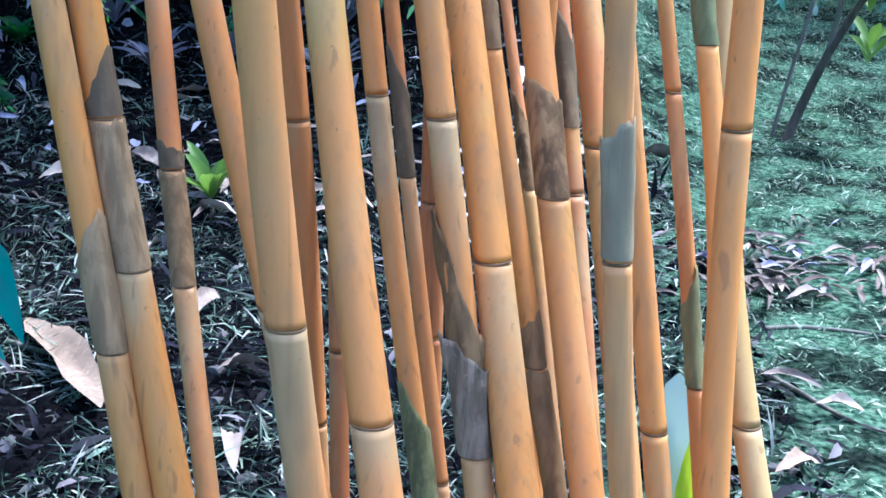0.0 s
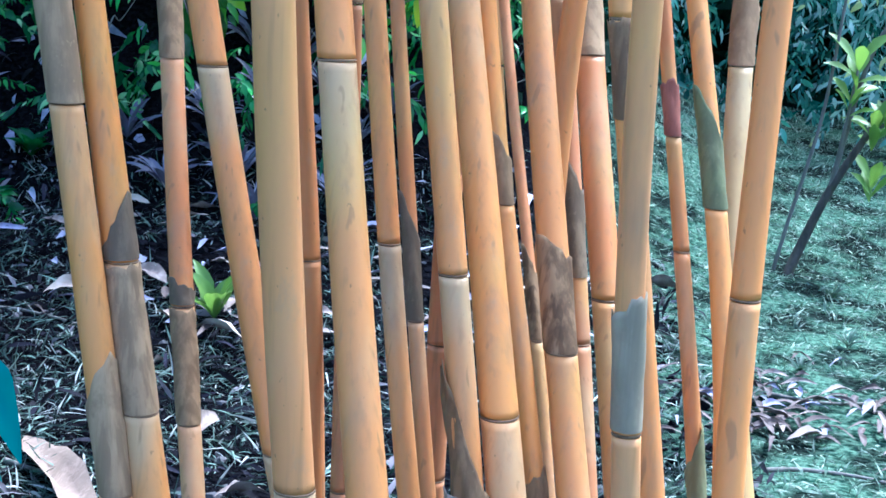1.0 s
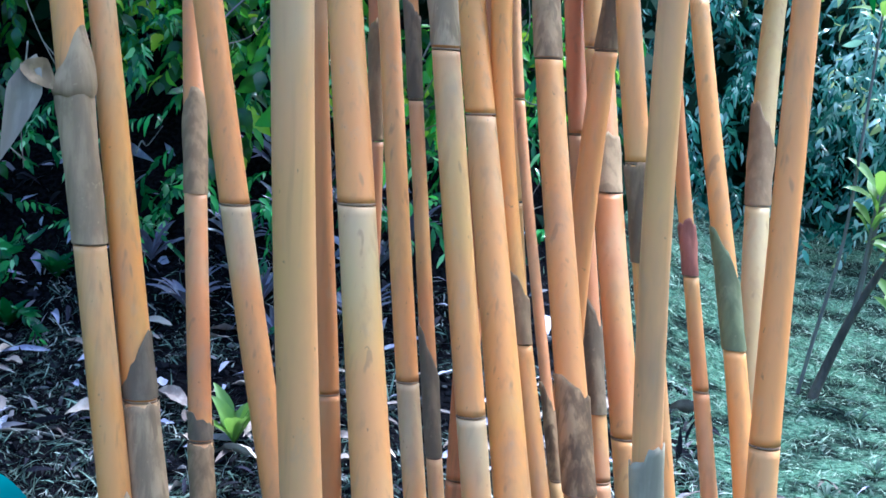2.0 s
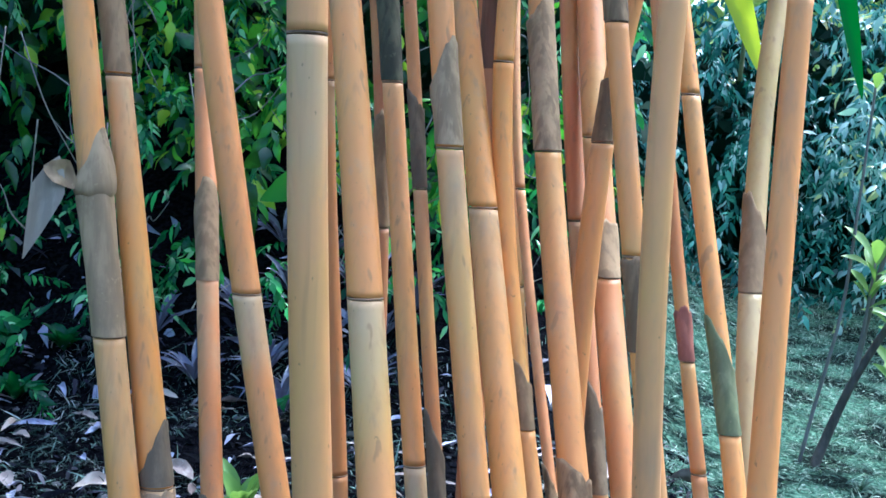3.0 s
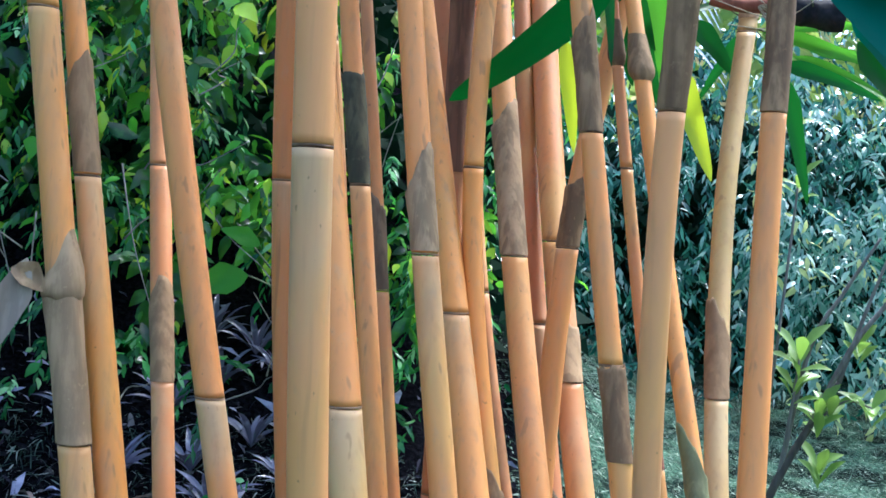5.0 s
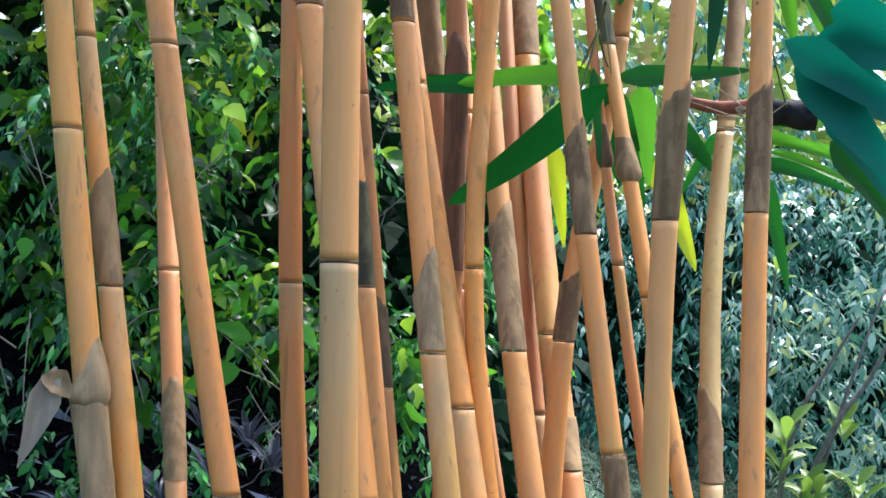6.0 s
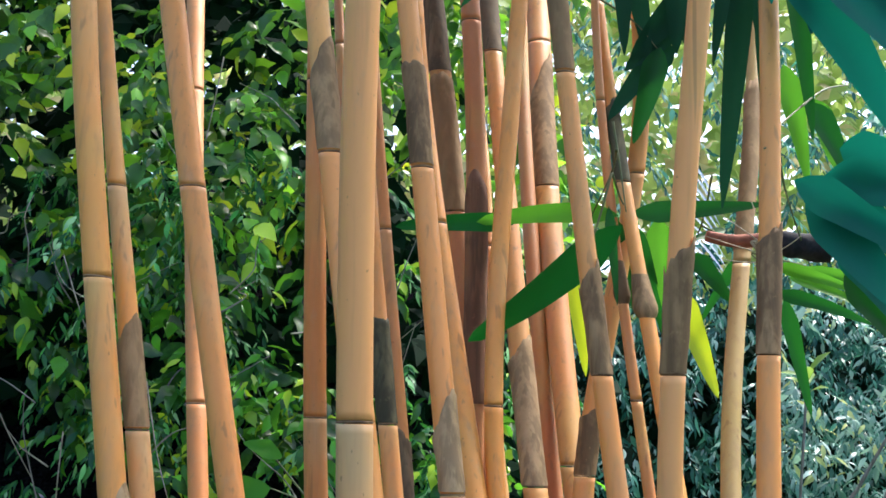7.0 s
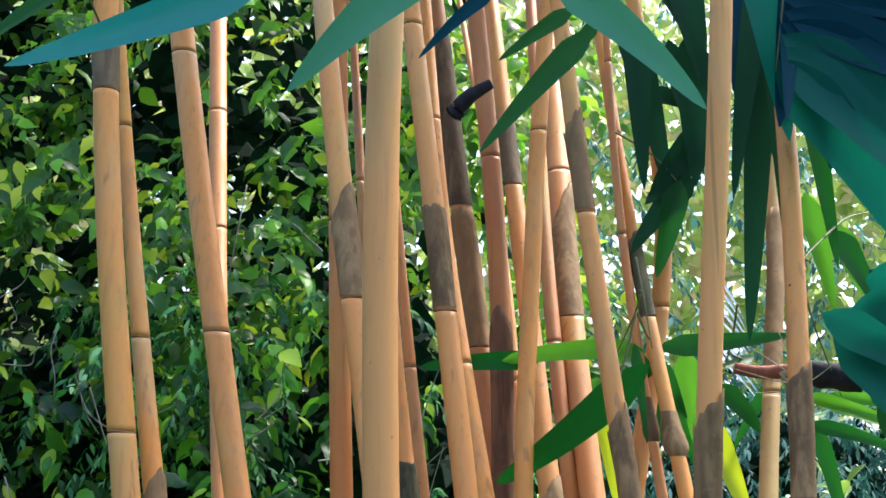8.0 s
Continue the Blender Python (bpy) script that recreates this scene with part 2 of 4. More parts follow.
def ground_material():
    k = Mat("garden_soil")
    big, mid, fine = k.noise(0.55, 4), k.noise(4, 5), k.noise(38, 5)
    sep = k.n.new("ShaderNodeSeparateXYZ")
    k.l.new(k.coord.outputs["Object"], sep.inputs[0])
    side = k.math("ADD", sep.outputs["X"], k.math("MULTIPLY", k.math("SUBTRACT", big, 0.5), 2.2))
    moss = k.math("MULTIPLY", k.ramp(side, 0.1, 1.0), k.ramp(k.noise(3.2, 6), 0.40, 0.58, 0.1, 1.0))
    # soil blacker than natural: shade between the strands is put into it
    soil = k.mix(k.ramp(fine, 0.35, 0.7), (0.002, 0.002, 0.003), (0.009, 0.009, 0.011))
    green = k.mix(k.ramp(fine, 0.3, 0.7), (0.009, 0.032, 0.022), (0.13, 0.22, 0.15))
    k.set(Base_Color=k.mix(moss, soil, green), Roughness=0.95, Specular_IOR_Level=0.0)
    k.bump(k.math("ADD", fine, k.math("MULTIPLY", mid, 2.0)), 0.8, 0.03)
    return k.m


MAT["soil"] = ground_material()


# ---- mesh helpers ----
def mesh(name, verts, faces, material, smooth=True, wax=None):
    me = bpy.data.meshes.new(name)
    me.from_pydata([tuple(v) for v in verts], [], faces)
    me.materials.append(material)
    if smooth:
        me.polygons.foreach_set("use_smooth", [True] * len(me.polygons))
    if wax is not None:
        me.attributes.new("wax", "FLOAT", "POINT").data.foreach_set("value", wax)
    me.update()
    return me


def part(name, me, parent, label=""):
    ob = new(name, me)
    ob.parent = parent
    return tagged(ob, label) if label else ob


def thing(name, at, label, category, group="", kind=""):
    ob = new(name)
    ob.location = at
    ob.empty_display_size = 0.05
    return tagged(ob, label, category, group, kind)


def lathe(rings, sides=18, cap=True):
    """Rings of (centre, radius): verts and faces of a tube."""
    verts, faces = [], []
    for (x, y, z), r in rings:
        for s in range(sides):
            a = 2 * math.pi * s / sides
            verts.append((x + r * math.cos(a), y + r * math.sin(a), z))
    for i in range(len(rings) - 1):
        for s in range(sides):
            a, b = i * sides + s, i * sides + (s + 1) % sides
            faces.append((a, b, b + sides, a + sides))
    if cap:
        faces.append(tuple(range(sides))[::-1])
        faces.append(tuple(range((len(rings) - 1) * sides, len(rings) * sides)))
    return verts, faces


def ground_z(x, y):
    """A flat yard that climbs to a bank behind the clump, higher on its left."""
    left = 0.5 - 0.5 * math.tanh(x - 0.3)
    rise = max(0.0, y - 4.6)
    back = max(0.0, y - 6.2)
    z = left * (0.22 * rise + 0.75 * min(back, 2.6)) + (1 - left) * 0.13 * min(max(0.0, y - 7.0), 8.0)
    return z + 0.03 * noise.noise((x * 0.9, y * 0.9, 0)) + 0.012 * noise.noise((x * 4, y * 4, 3))


# ---- ground ----
def build_ground():
    xs = [-400, -150, -60, -25, -12] + [-8 + 0.12 * i for i in range(150)] + [12, 25, 60, 150, 400]
    ys = [-400, -150, -50, -20, -8, -3] + [0.0 + 0.12 * i for i in range(120)] + [16, 20, 30, 60, 150, 400]
    verts = [(x, y, ground_z(x, y)) for y in ys for x in xs]
    w = len(xs)
    faces = [(j * w + i, j * w + i + 1, (j + 1) * w + i + 1, (j + 1) * w + i) for j in range(len(ys) - 1) for i in range(w - 1)]
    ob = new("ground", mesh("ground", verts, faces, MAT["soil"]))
    tagged(ob, "dark littered garden soil turning into mossy green lawn", "ground", kind="structure")


build_ground()


# ---- the bamboo clump ----
TOP = 4.5
rng = random.Random(7)


def along(xs, ys, z):
    """The cane's axis at a height: smooth through the five given x, straight in y."""
    u = min(max(z / 0.8, 0.0), 4.0)
    i = min(int(u), 3)
    f = u - i
    p1, p2 = xs[i], xs[i + 1]
    p0 = xs[i - 1] if i else 2 * p1 - p2
    p3 = xs[i + 2] if i < 3 else 2 * p2 - p1
    x = 0.5 * (2 * p1 + (p2 - p0) * f + (2 * p0 - 5 * p1 + 4 * p2 - p3) * f * f + (3 * p1 - p0 - 3 * p2 + p3) * f ** 3)
    if z > 3.2:
        x += (xs[4] - xs[3]) / 0.8 * (z - 3.2)
    return x, ys[0] + (ys[1] - ys[0]) * z / 3.2, z


SAY = {"gold": "golden-orange", "tan": "tan", "rust": "rusty orange-brown", "brick": "shade-darkened brick-brown", "khaki": "dull khaki", "cream": "pale creamy tan", "pink": "rosy orange"}


SHEATHS = {"rust_sheath": "reddish brown dry sheath", "grey_sheath": "smooth grey-green dry sheath", "sheath": "papery grey dry sheath", "pale_sheath": "loose curled grey sheath", "brown_sheath": "brown dry sheath", "green_sheath": "olive green sheath", "dark_sheath": "dark brown dry sheath", "green_dark": "dark olive dry sheath", "red_sheath": "dull red sheath"}


def culm(tone, xs, ys, radii, nodes, sheaths=(), swell=(), top=TOP, bloom=1.0):
    foot = Vector(along(xs, ys, 0.0))
    foot.z = ground_z(foot.x, foot.y)
    slim = "thin" if radii[0] < 0.017 else "thick" if radii[0] > 0.024 else "ripe"
    has = "with dry sheaths" if sheaths else "with bare rings"
    cane = thing("bamboo_culm", foot, f"{slim} {SAY[tone]} bamboo cane {has} in a clump", "bamboo", "bamboo clump")

    def radius(z):
        return radii[0] + (radii[1] - radii[0]) * (z - 0.5) / 2.0

    def ring(z, r):
        x, y, _ = along(xs, ys, z)
        return (x - foot.x, y - foot.y, z - foot.z), r

    stops = [-0.05] + [n for n in nodes if n < top] + [top]
    for lo, hi in zip(stops, stops[1:]):
        steps = max(4, int((hi - lo) / 0.08))
        rings, wax = [], []
        for i in range(steps + 1):
            z = lo + (hi - lo) * i / steps
            rings.append(ring(z, radius(z)))
            wax.append(max(0.0, 1 - (hi - z) / 0.4) * max(0.3, 1.25 - 0.3 * z) * bloom)
        rings = [ring(lo + 0.002, radius(lo) * 1.008), ring(lo + 0.012, radius(lo) * 1.002)] + rings[1:-1] + [ring(hi - 0.014, radius(hi) * 1.002), ring(hi - 0.003, radius(hi) * 1.008)]
        wax = [wax[0], wax[0]] + wax[1:-1] + [wax[-1], wax[-1]]
        v, f = lathe(rings)
        part("internode", mesh("internode", v, f, MAT[tone], wax=[w for w in wax for _ in range(18)]), cane)
    for n in nodes:
        if n < top:
            r = radius(n)
            tilt = rng.uniform(-0.5, 0.5)
            v, f = lathe([ring(n - 0.0014, r * 1.004), ring(n - 0.0008, r * 1.016), ring(n + 0.0005, r * 1.018), ring(n + 0.0012, r * 1.004)])
            v = [(x, y, z + tilt * (x - ring(n, r)[0][0]) * 0.12) for x, y, z in v]
            part("node_ring", mesh("node_ring", v, f, MAT["scar"]), cane, "dark sheath scar")
    for s in sheaths:
        lo, hi = s[0], s[1]
        look_of, turn, low, loose = (*s[2:], *("sheath", -1.0, 0.6, 0.0015)[len(s) - 2:])
        part("sheath", sheath_mesh(ring, radius, lo, hi, MAT[look_of], turn, low, loose), cane, SHEATHS[look_of])
    for n in swell:
        r = radius(n)
        v, f = lathe([ring(n + dz, r * k) for dz, k in ((-0.016, 1.02), (-0.010, 1.3), (-0.002, 1.55), (0.008, 1.62), (0.02, 1.5), (0.045, 1.3), (0.075, 1.08))], cap=False)
        part("swollen_node", mesh("swollen_node", v, f, MAT["brown_sheath"]), cane, "swollen reddish-brown node")
    return cane


def sheath_mesh(ring, radius, lo, hi, material, turn, low, loose, sides=24):
    """A papery wrap: whole at its foot, its upper rim runs up to a point on one side."""
    steps = 16
    rag, crease = (2.2, 0.012) if loose > 0.003 else (1.0, 0.0015)
    verts, faces = [], []
    for layer in (0, 1):
        for i in range(steps + 1):
            for s in range(sides):
                a = 2 * math.pi * s / sides
                c = 0.5 + 0.5 * math.cos(a - turn)
                end = lo + (hi - lo) * (low + (1 - low) * c ** 1.5) + 0.003 * math.sin(7 * a + turn) + 0.012 * rag * noise.noise((3 * math.cos(a), 3 * math.sin(a), 9 * lo))
                z = lo + 0.002 + (end - lo) * i / steps
                (x, y, zz), _ = ring(z, 0)
                u = i / steps
                r = radius(z) * (1.05 - 0.02 * u) + loose * (0.4 + 1.3 * u * u) - 0.0008 * layer
                r += (0.0005 + 0.25 * loose * u) * math.sin(3 * a + 5 * u + turn)
                r += crease * u * noise.noise((2.5 * math.cos(a), 2.5 * math.sin(a), 14 * z + lo)) + 0.0012 * noise.noise((4 * math.cos(a), 4 * math.sin(a), 30 * z))
                verts.append((x + r * math.cos(a), y + r * math.sin(a), zz))
    n = (steps + 1) * sides
    for i in range(steps):
        for s in range(sides):
            a, b = i * sides + s, i * sides + (s + 1) % sides
            faces.append((a, b, b + sides, a + sides))
            faces.append((n + a + sides, n + b + sides, n + b, n + a))
    for s in range(sides):
        a, b = steps * sides + s, steps * sides + (s + 1) % sides
        faces.append((a, b, n + b, n + a))
    return mesh("sheath", verts, faces, material)


outer_cane = culm('gold', (-0.344, -0.481, -0.622, -0.753, -0.839), (1.758, 2.228), (0.024, 0.0242),
     nodes=[0.119, 0.692, 1.254, 1.923, 2.589, 3.3],
     sheaths=[(0.692, 0.896, 'sheath', -0.5), (1.253, 1.476, 'sheath', -0.5, 0.985, 0.0028), (2.589, 2.729, 'dark_sheath', -0.5)])
culm('gold', (-0.277, -0.437, -0.589, -0.742, -0.876), (1.738, 2.377), (0.0294, 0.0145),
     nodes=[0.146, 0.449, 0.807, 1.024, 1.663, 2.11, 2.556, 3.004, 3.46],
     sheaths=[(0.807, 1.018, 'sheath', -0.5, 0.985), (1.026, 1.125, 'dark_sheath', -0.1, 0.12), (1.665, 1.863, 'brown_sheath', -0.5, 0.7)])
culm('rust', (-0.297, -0.478, -0.637, -0.781, -0.909), (1.868, 3.65), (0.0203, 0.0257),
     nodes=[0.306, 0.673, 0.859, 1.293, 1.739, 2.186, 2.633, 3.077, 3.52],
     sheaths=[(0.673, 0.853, 'brown_sheath', -1.57, 0.985), (0.861, 0.905, 'dark_sheath', -2.4, 0.45), (1.289, 1.498, 'brown_sheath', -1.2, 0.5)])
culm('tan', (-0.06, -0.289, -0.492, -0.675, -0.845), (1.85, 2.829), (0.0236, 0.029),
     nodes=[0.201, 0.695, 1.3, 2.185, 2.918, 3.65],
     sheaths=[])
culm('cream', (-0.022, -0.121, -0.163, -0.16, -0.085), (1.487, 1.279), (0.0236, 0.0211),
     nodes=[0.265, 0.891, 1.665, 2.386, 3.151],
     sheaths=[])
culm('rust', (-0.252, -0.288, -0.351, -0.383, -0.405), (2.489, 2.684), (0.0279, 0.0229),
     nodes=[0.301, 0.917, 1.705, 2.461, 3.218],
     sheaths=[])
culm('tan', (0.076, -0.073, -0.196, -0.329, -0.444), (1.38, 2.53), (0.0292, 0.0233),
     nodes=[0.093, 0.694, 1.34, 2.179, 2.92, 3.672],
     sheaths=[(2.182, 2.427, 'brown_sheath', -0.5, 0.6)])
culm('tan', (0.069, -0.067, -0.175, -0.272, -0.297), (1.847, 2.797), (0.0186, 0.019),
     nodes=[0.494, 1.033, 1.688, 2.344, 2.994, 3.677],
     sheaths=[(0.324, 0.597, 'green_sheath', -2.6, 0.7), (1.688, 1.897, 'green_dark', -1.57, 0.97)])
culm('rust', (0.057, -0.061, -0.163, -0.26, -0.341), (2.127, 3.095), (0.0151, 0.0132),
     nodes=[0.318, 0.848, 1.495, 2.147, 2.797, 3.447],
     sheaths=[(0.848, 1.078, 'dark_sheath', -2.6), (1.495, 1.691, 'dark_sheath', -2.6, 0.8)])
culm('brick', (-0.19, -0.219, -0.252, -0.351, -0.423), (2.353, 3.14), (0.0188, 0.0128),
     nodes=[0.131, 0.474, 0.894, 1.41, 2.038, 2.669, 3.301],
     sheaths=[(1.41, 1.655, 'brown_sheath', -1.57)])
culm('tan', (0.156, 0.05, -0.059, -0.152, -0.246), (1.625, 2.437), (0.0215, 0.0208),
     nodes=[0.134, 0.587, 1.045, 1.565, 2.156, 2.8, 3.371],
     sheaths=[(0.585, 0.92, 'brown_sheath', -2.75, 0.42, 0.0035), (0.587, 0.753, 'pale_sheath', -2.3, 0.55, 0.0075), (1.568, 1.741, 'sheath', -0.5, 0.5), (2.16, 2.367, 'brown_sheath', -1.57, 0.95)])
scuffed_cane = culm('gold', (0.222, 0.101, -0.024, -0.143, -0.212), (1.485, 2.944), (0.0301, 0.0184),
     nodes=[0.366, 0.845, 1.472, 2.102, 2.733, 3.366],
     sheaths=[])
# the lowest brown wrap stands for a dark brown internode
culm('gold', (0.296, 0.139, 0.02, 0.051, 0.116), (1.704, 2.731), (0.0164, 0.0185),
     nodes=[0.164, 0.667, 1.124, 1.723, 2.637, 3.234],
     sheaths=[(0.37, 0.663, 'brown_sheath', -1.57, 0.985), (0.667, 0.743, 'brown_sheath', -0.5), (1.122, 1.251, 'brown_sheath', -2.6, 0.5)], bloom=0.5)
culm('tan', (0.323, 0.198, 0.097, 0.032, -0.031), (1.537, 3.215), (0.0257, 0.0225),
     nodes=[0.304, 0.907, 1.575, 2.621, 3.365],
     sheaths=[(0.3, 0.445, 'sheath', -0.25, 0.3, 0.009), (0.907, 1.077, 'brown_sheath', -2.6, 0.75), (1.575, 1.878, 'sheath', -0.5, 0.8), (2.621, 2.821, 'dark_sheath', -1.57, 0.95)], bloom=0.45)
culm('pink', (0.269, 0.162, 0.04, -0.003, -0.107), (1.642, 3.442), (0.01, 0.0092),
     nodes=[0.386, 0.888, 1.504, 2.122, 2.741, 3.358],
     sheaths=[(0.888, 1.036, 'brown_sheath', -2.6)])
culm('rust', (0.359, 0.281, 0.2, 0.16, 0.153), (1.677, 3.664), (0.024, 0.0321),
     nodes=[0.098, 0.342, 0.611, 0.938, 1.341, 1.614, 2.328, 2.816, 3.303],
     sheaths=[(1.34, 1.445, 'sheath', -1.57, 0.9), (2.328, 2.769, 'brown_sheath', -0.5, 0.6)], bloom=0.6)
culm('tan', (0.182, 0.159, 0.202, 0.335, 0.285), (2.16, 2.705), (0.0242, 0.0187),
     nodes=[0.3, 0.648, 1.072, 1.596, 2.234, 2.886, 3.444],
     sheaths=[(1.596, 1.737, 'brown_sheath', -0.5, 0.8)], bloom=0.5)
culm('tan', (0.402, 0.307, 0.213, 0.134, 0.078), (1.636, 2.355), (0.019, 0.0176),
     nodes=[0.17, 0.63, 1.413, 1.77, 2.339, 2.906, 3.475],
     sheaths=[(1.272, 1.41, 'brown_sheath', -1.57, 0.97), (1.769, 1.969, 'brown_sheath', -0.5, 0.75), (2.342, 2.56, 'brown_sheath', -0.5, 0.75)], bloom=0.7)
culm('cream', (0.352, 0.248, 0.224, 0.277, 0.326), (1.539, 1.429), (0.0175, 0.0153),
     nodes=[0.342, 0.954, 1.736, 2.472, 3.225],
     sheaths=[(0.957, 1.118, 'grey_sheath', -0.5, 0.85), (1.735, 1.907, 'brown_sheath', -0.5, 0.75)], bloom=0.3)
culm('rust', (0.468, 0.396, 0.305, 0.242, 0.241), (1.791, 2.785), (0.0141, 0.0095),
     nodes=[0.244, 0.617, 1.054, 1.231, 1.742, 1.941, 2.394, 2.85, 3.305],
     sheaths=[(0.617, 0.792, 'green_sheath', -0.5), (1.23, 1.318, 'red_sheath', -1.57, 0.7)], swell=[1.951], bloom=0.4)
culm('tan', (0.396, 0.39, 0.436, 0.499, 0.529), (1.466, 2.278), (0.0207, 0.0177),
     nodes=[0.471, 1.067, 1.801, 2.537, 3.274],
     sheaths=[(1.799, 2.02, 'brown_sheath', -0.5, 0.85)], bloom=0.55)
culm('gold', (0.345, 0.419, 0.345, 0.266, 0.221), (1.521, 2.904), (0.0177, 0.0148),
     nodes=[0.248, 0.446, 0.762, 1.143, 1.678, 1.921, 2.201, 2.667, 3.132, 3.596],
     sheaths=[(1.14, 1.318, 'green_sheath', -2.6, 0.5), (2.201, 2.407, 'green_dark', -0.5, 0.8)], swell=[1.918], bloom=0.4)
culm('khaki', (0.586, 0.449, 0.487, 0.641, 0.778), (1.492, 3.35), (0.0214, 0.0194),
     nodes=[0.614, 1.344, 2.069, 2.788, 3.492],
     sheaths=[(1.343, 1.517, 'brown_sheath', -2.6, 0.5), (2.098, 2.58, 'brown_sheath', -1.57, 0.85)], bloom=0.7)
culm('brick', (0.305, 0.234, 0.155, 0.107, 0.093), (1.944, 3.518), (0.0216, 0.019),
     nodes=[0.334, 0.832, 1.443, 2.25, 2.996],
     sheaths=[(0.942, 1.169, 'dark_sheath', -2.6)])
# the upper sheaths stand in for shade on this cane's maroon skin
culm('brick', (0.177, 0.09, 0.004, -0.095, -0.191), (2.279, 3.06), (0.0309, 0.027),
     nodes=[0.164, 0.312, 0.492, 0.712, 0.981, 1.308, 1.708, 2.197, 2.795, 3.392],
     sheaths=[(2.197, 2.552, 'brown_sheath', -1.57, 0.9), (2.562, 3.089, 'dark_sheath', -1.57, 0.95)])
culm('brick', (-0.036, -0.029, -0.021, -0.027, -0.088), (2.516, 2.753), (0.0261, 0.0229),
     nodes=[0.252, 0.48, 0.756, 1.096, 1.509, 2.013, 2.63, 3.245],
     sheaths=[(1.74, 2.265, 'rust_sheath', -1.57, 0.74)])


# ---- single leaves, twigs and fallen things ----
def blade_mesh(base, tip, width, facing, sag=0.05, steps=10, fold=0.12, wide=0.35, twist=0.0, taper=0.75, crumple=0.02):
    """A lance-shaped blade from base to tip, its broad side to the way 'facing'."""
    base, tip = Vector(base), Vector(tip)
    axis = tip - base
    length = axis.length
    axis.normalize()
    verts, faces = [], []
    for i in range(steps + 1):
        u = i / steps
        w = width * min(1.0, (u / wide) ** 0.6 if u < wide else ((1 - u) / (1 - wide)) ** taper) if 0 < u < 1 else width * 0.04
        f = Vector(facing).normalized()
        side = axis.cross(f).normalized()
        side = Matrix.Rotation(twist * u, 3, axis) @ side
        up = side.cross(axis)
        mid = base + axis * (u * length) + Vector((0, 0, -sag * length * 4 * u * (1 - u) * -1.0))
        for v in (-1, -0.5, 0, 0.5, 1):
            ripple = crumple * w * math.sin(9 * u + 3 * v) + 0.5 * crumple * w * math.sin(23 * u - 7 * v)
            verts.append(mid + side * (0.5 * w * v) + up * (fold * w * abs(v) + ripple))
    for i in range(steps):
        for k in range(4):
            a = i * 5 + k
            faces.append((a, a + 1, a + 6, a + 5))
    return verts, faces


def stalk_mesh(name, points, r0, r1, material, sides=8):
    """A thin tapering stem through a few points."""
    pts = [Vector(p) for p in points]
    fine = []
    for i in range(len(pts) - 1):
        p0, p1, p2, p3 = pts[max(i - 1, 0)], pts[i], pts[i + 1], pts[min(i + 2, len(pts) - 1)]
        for s in range(6):
            f = s / 6
            fine.append(0.5 * (2 * p1 + (p2 - p0) * f + (2 * p0 - 5 * p1 + 4 * p2 - p3) * f * f + (3 * p1 - p0 - 3 * p2 + p3) * f ** 3))
    fine.append(pts[-1])
    verts, faces = [], []
    for i, p in enumerate(fine):
        d = (fine[min(i + 1, len(fine) - 1)] - fine[max(i - 1, 0)]).normalized()
        a = d.orthogonal().normalized()
        b = d.cross(a)
        r = r0 + (r1 - r0) * i / (len(fine) - 1)
        verts += [p + (a * math.cos(2 * math.pi * s / sides) + b * math.sin(2 * math.pi * s / sides)) * r for s in range(sides)]
    for i in range(len(fine) - 1):
        for s in range(sides):
            j = (s + 1) % sides
            faces.append((i * sides + s, i * sides + j, (i + 1) * sides + j, (i + 1) * sides + s))
    faces += [tuple(range(sides))[::-1], tuple(range((len(fine) - 1) * sides, len(fine) * sides))]
    return mesh(name, verts, faces, material)


def twig(at, stem, leaves, label, group="leafy twigs"):
    """A leafy twig: a thin stem and blades of (base, tip, width, facing, material)."""
    t = thing("bamboo_twig", at, label, "twig", group)
    o = Vector(at)
    stems = [part("stem", stalk_mesh("stem", [Vector(p) - o for p in s], 0.0028, 0.0012, MAT["twig"]), t) for s in stem]
    ends = [Vector(s[-1]) for s in stem]
    for base, tip, width, facing, look_of, *blunt in leaves:
        v, f = blade_mesh(Vector(base) - o, Vector(tip) - o, width, facing, sag=rng.uniform(-0.03, 0.06), twist=rng.uniform(-0.4, 0.4), wide=0.2, taper=blunt[0] if blunt else 0.55, steps=16)
        near = min(range(len(ends)), key=lambda i: (ends[i] - Vector(base)).length)
        part("leaf", mesh("leaf", v, f, MAT[look_of]), stems[near])
    return t


TO_EYE = (0, -1, -0.2)
# brown scratches on the skin of one thick cane
for dx, dz, ex, ez in ((-0.010, -0.002, -0.006, 0.001), (-0.001, -0.006, 0.003, 0.008), (0.001, 0.006, 0.006, 0.001), (-0.004, -0.003, -0.001, -0.002)):
    at = [Vector((0.119 + x, 1.797 - math.sqrt(0.0284 ** 2 - x * x), 0.668 + z)) - scuffed_cane.location for x, z in ((dx, dz), ((dx + ex) / 2, (dz + ez) / 2), (ex, ez))]
    part("scuff", stalk_mesh("scuff", at, 0.0012, 0.0008, MAT["scar"], 5), scuffed_cane, "dark brown scratch")
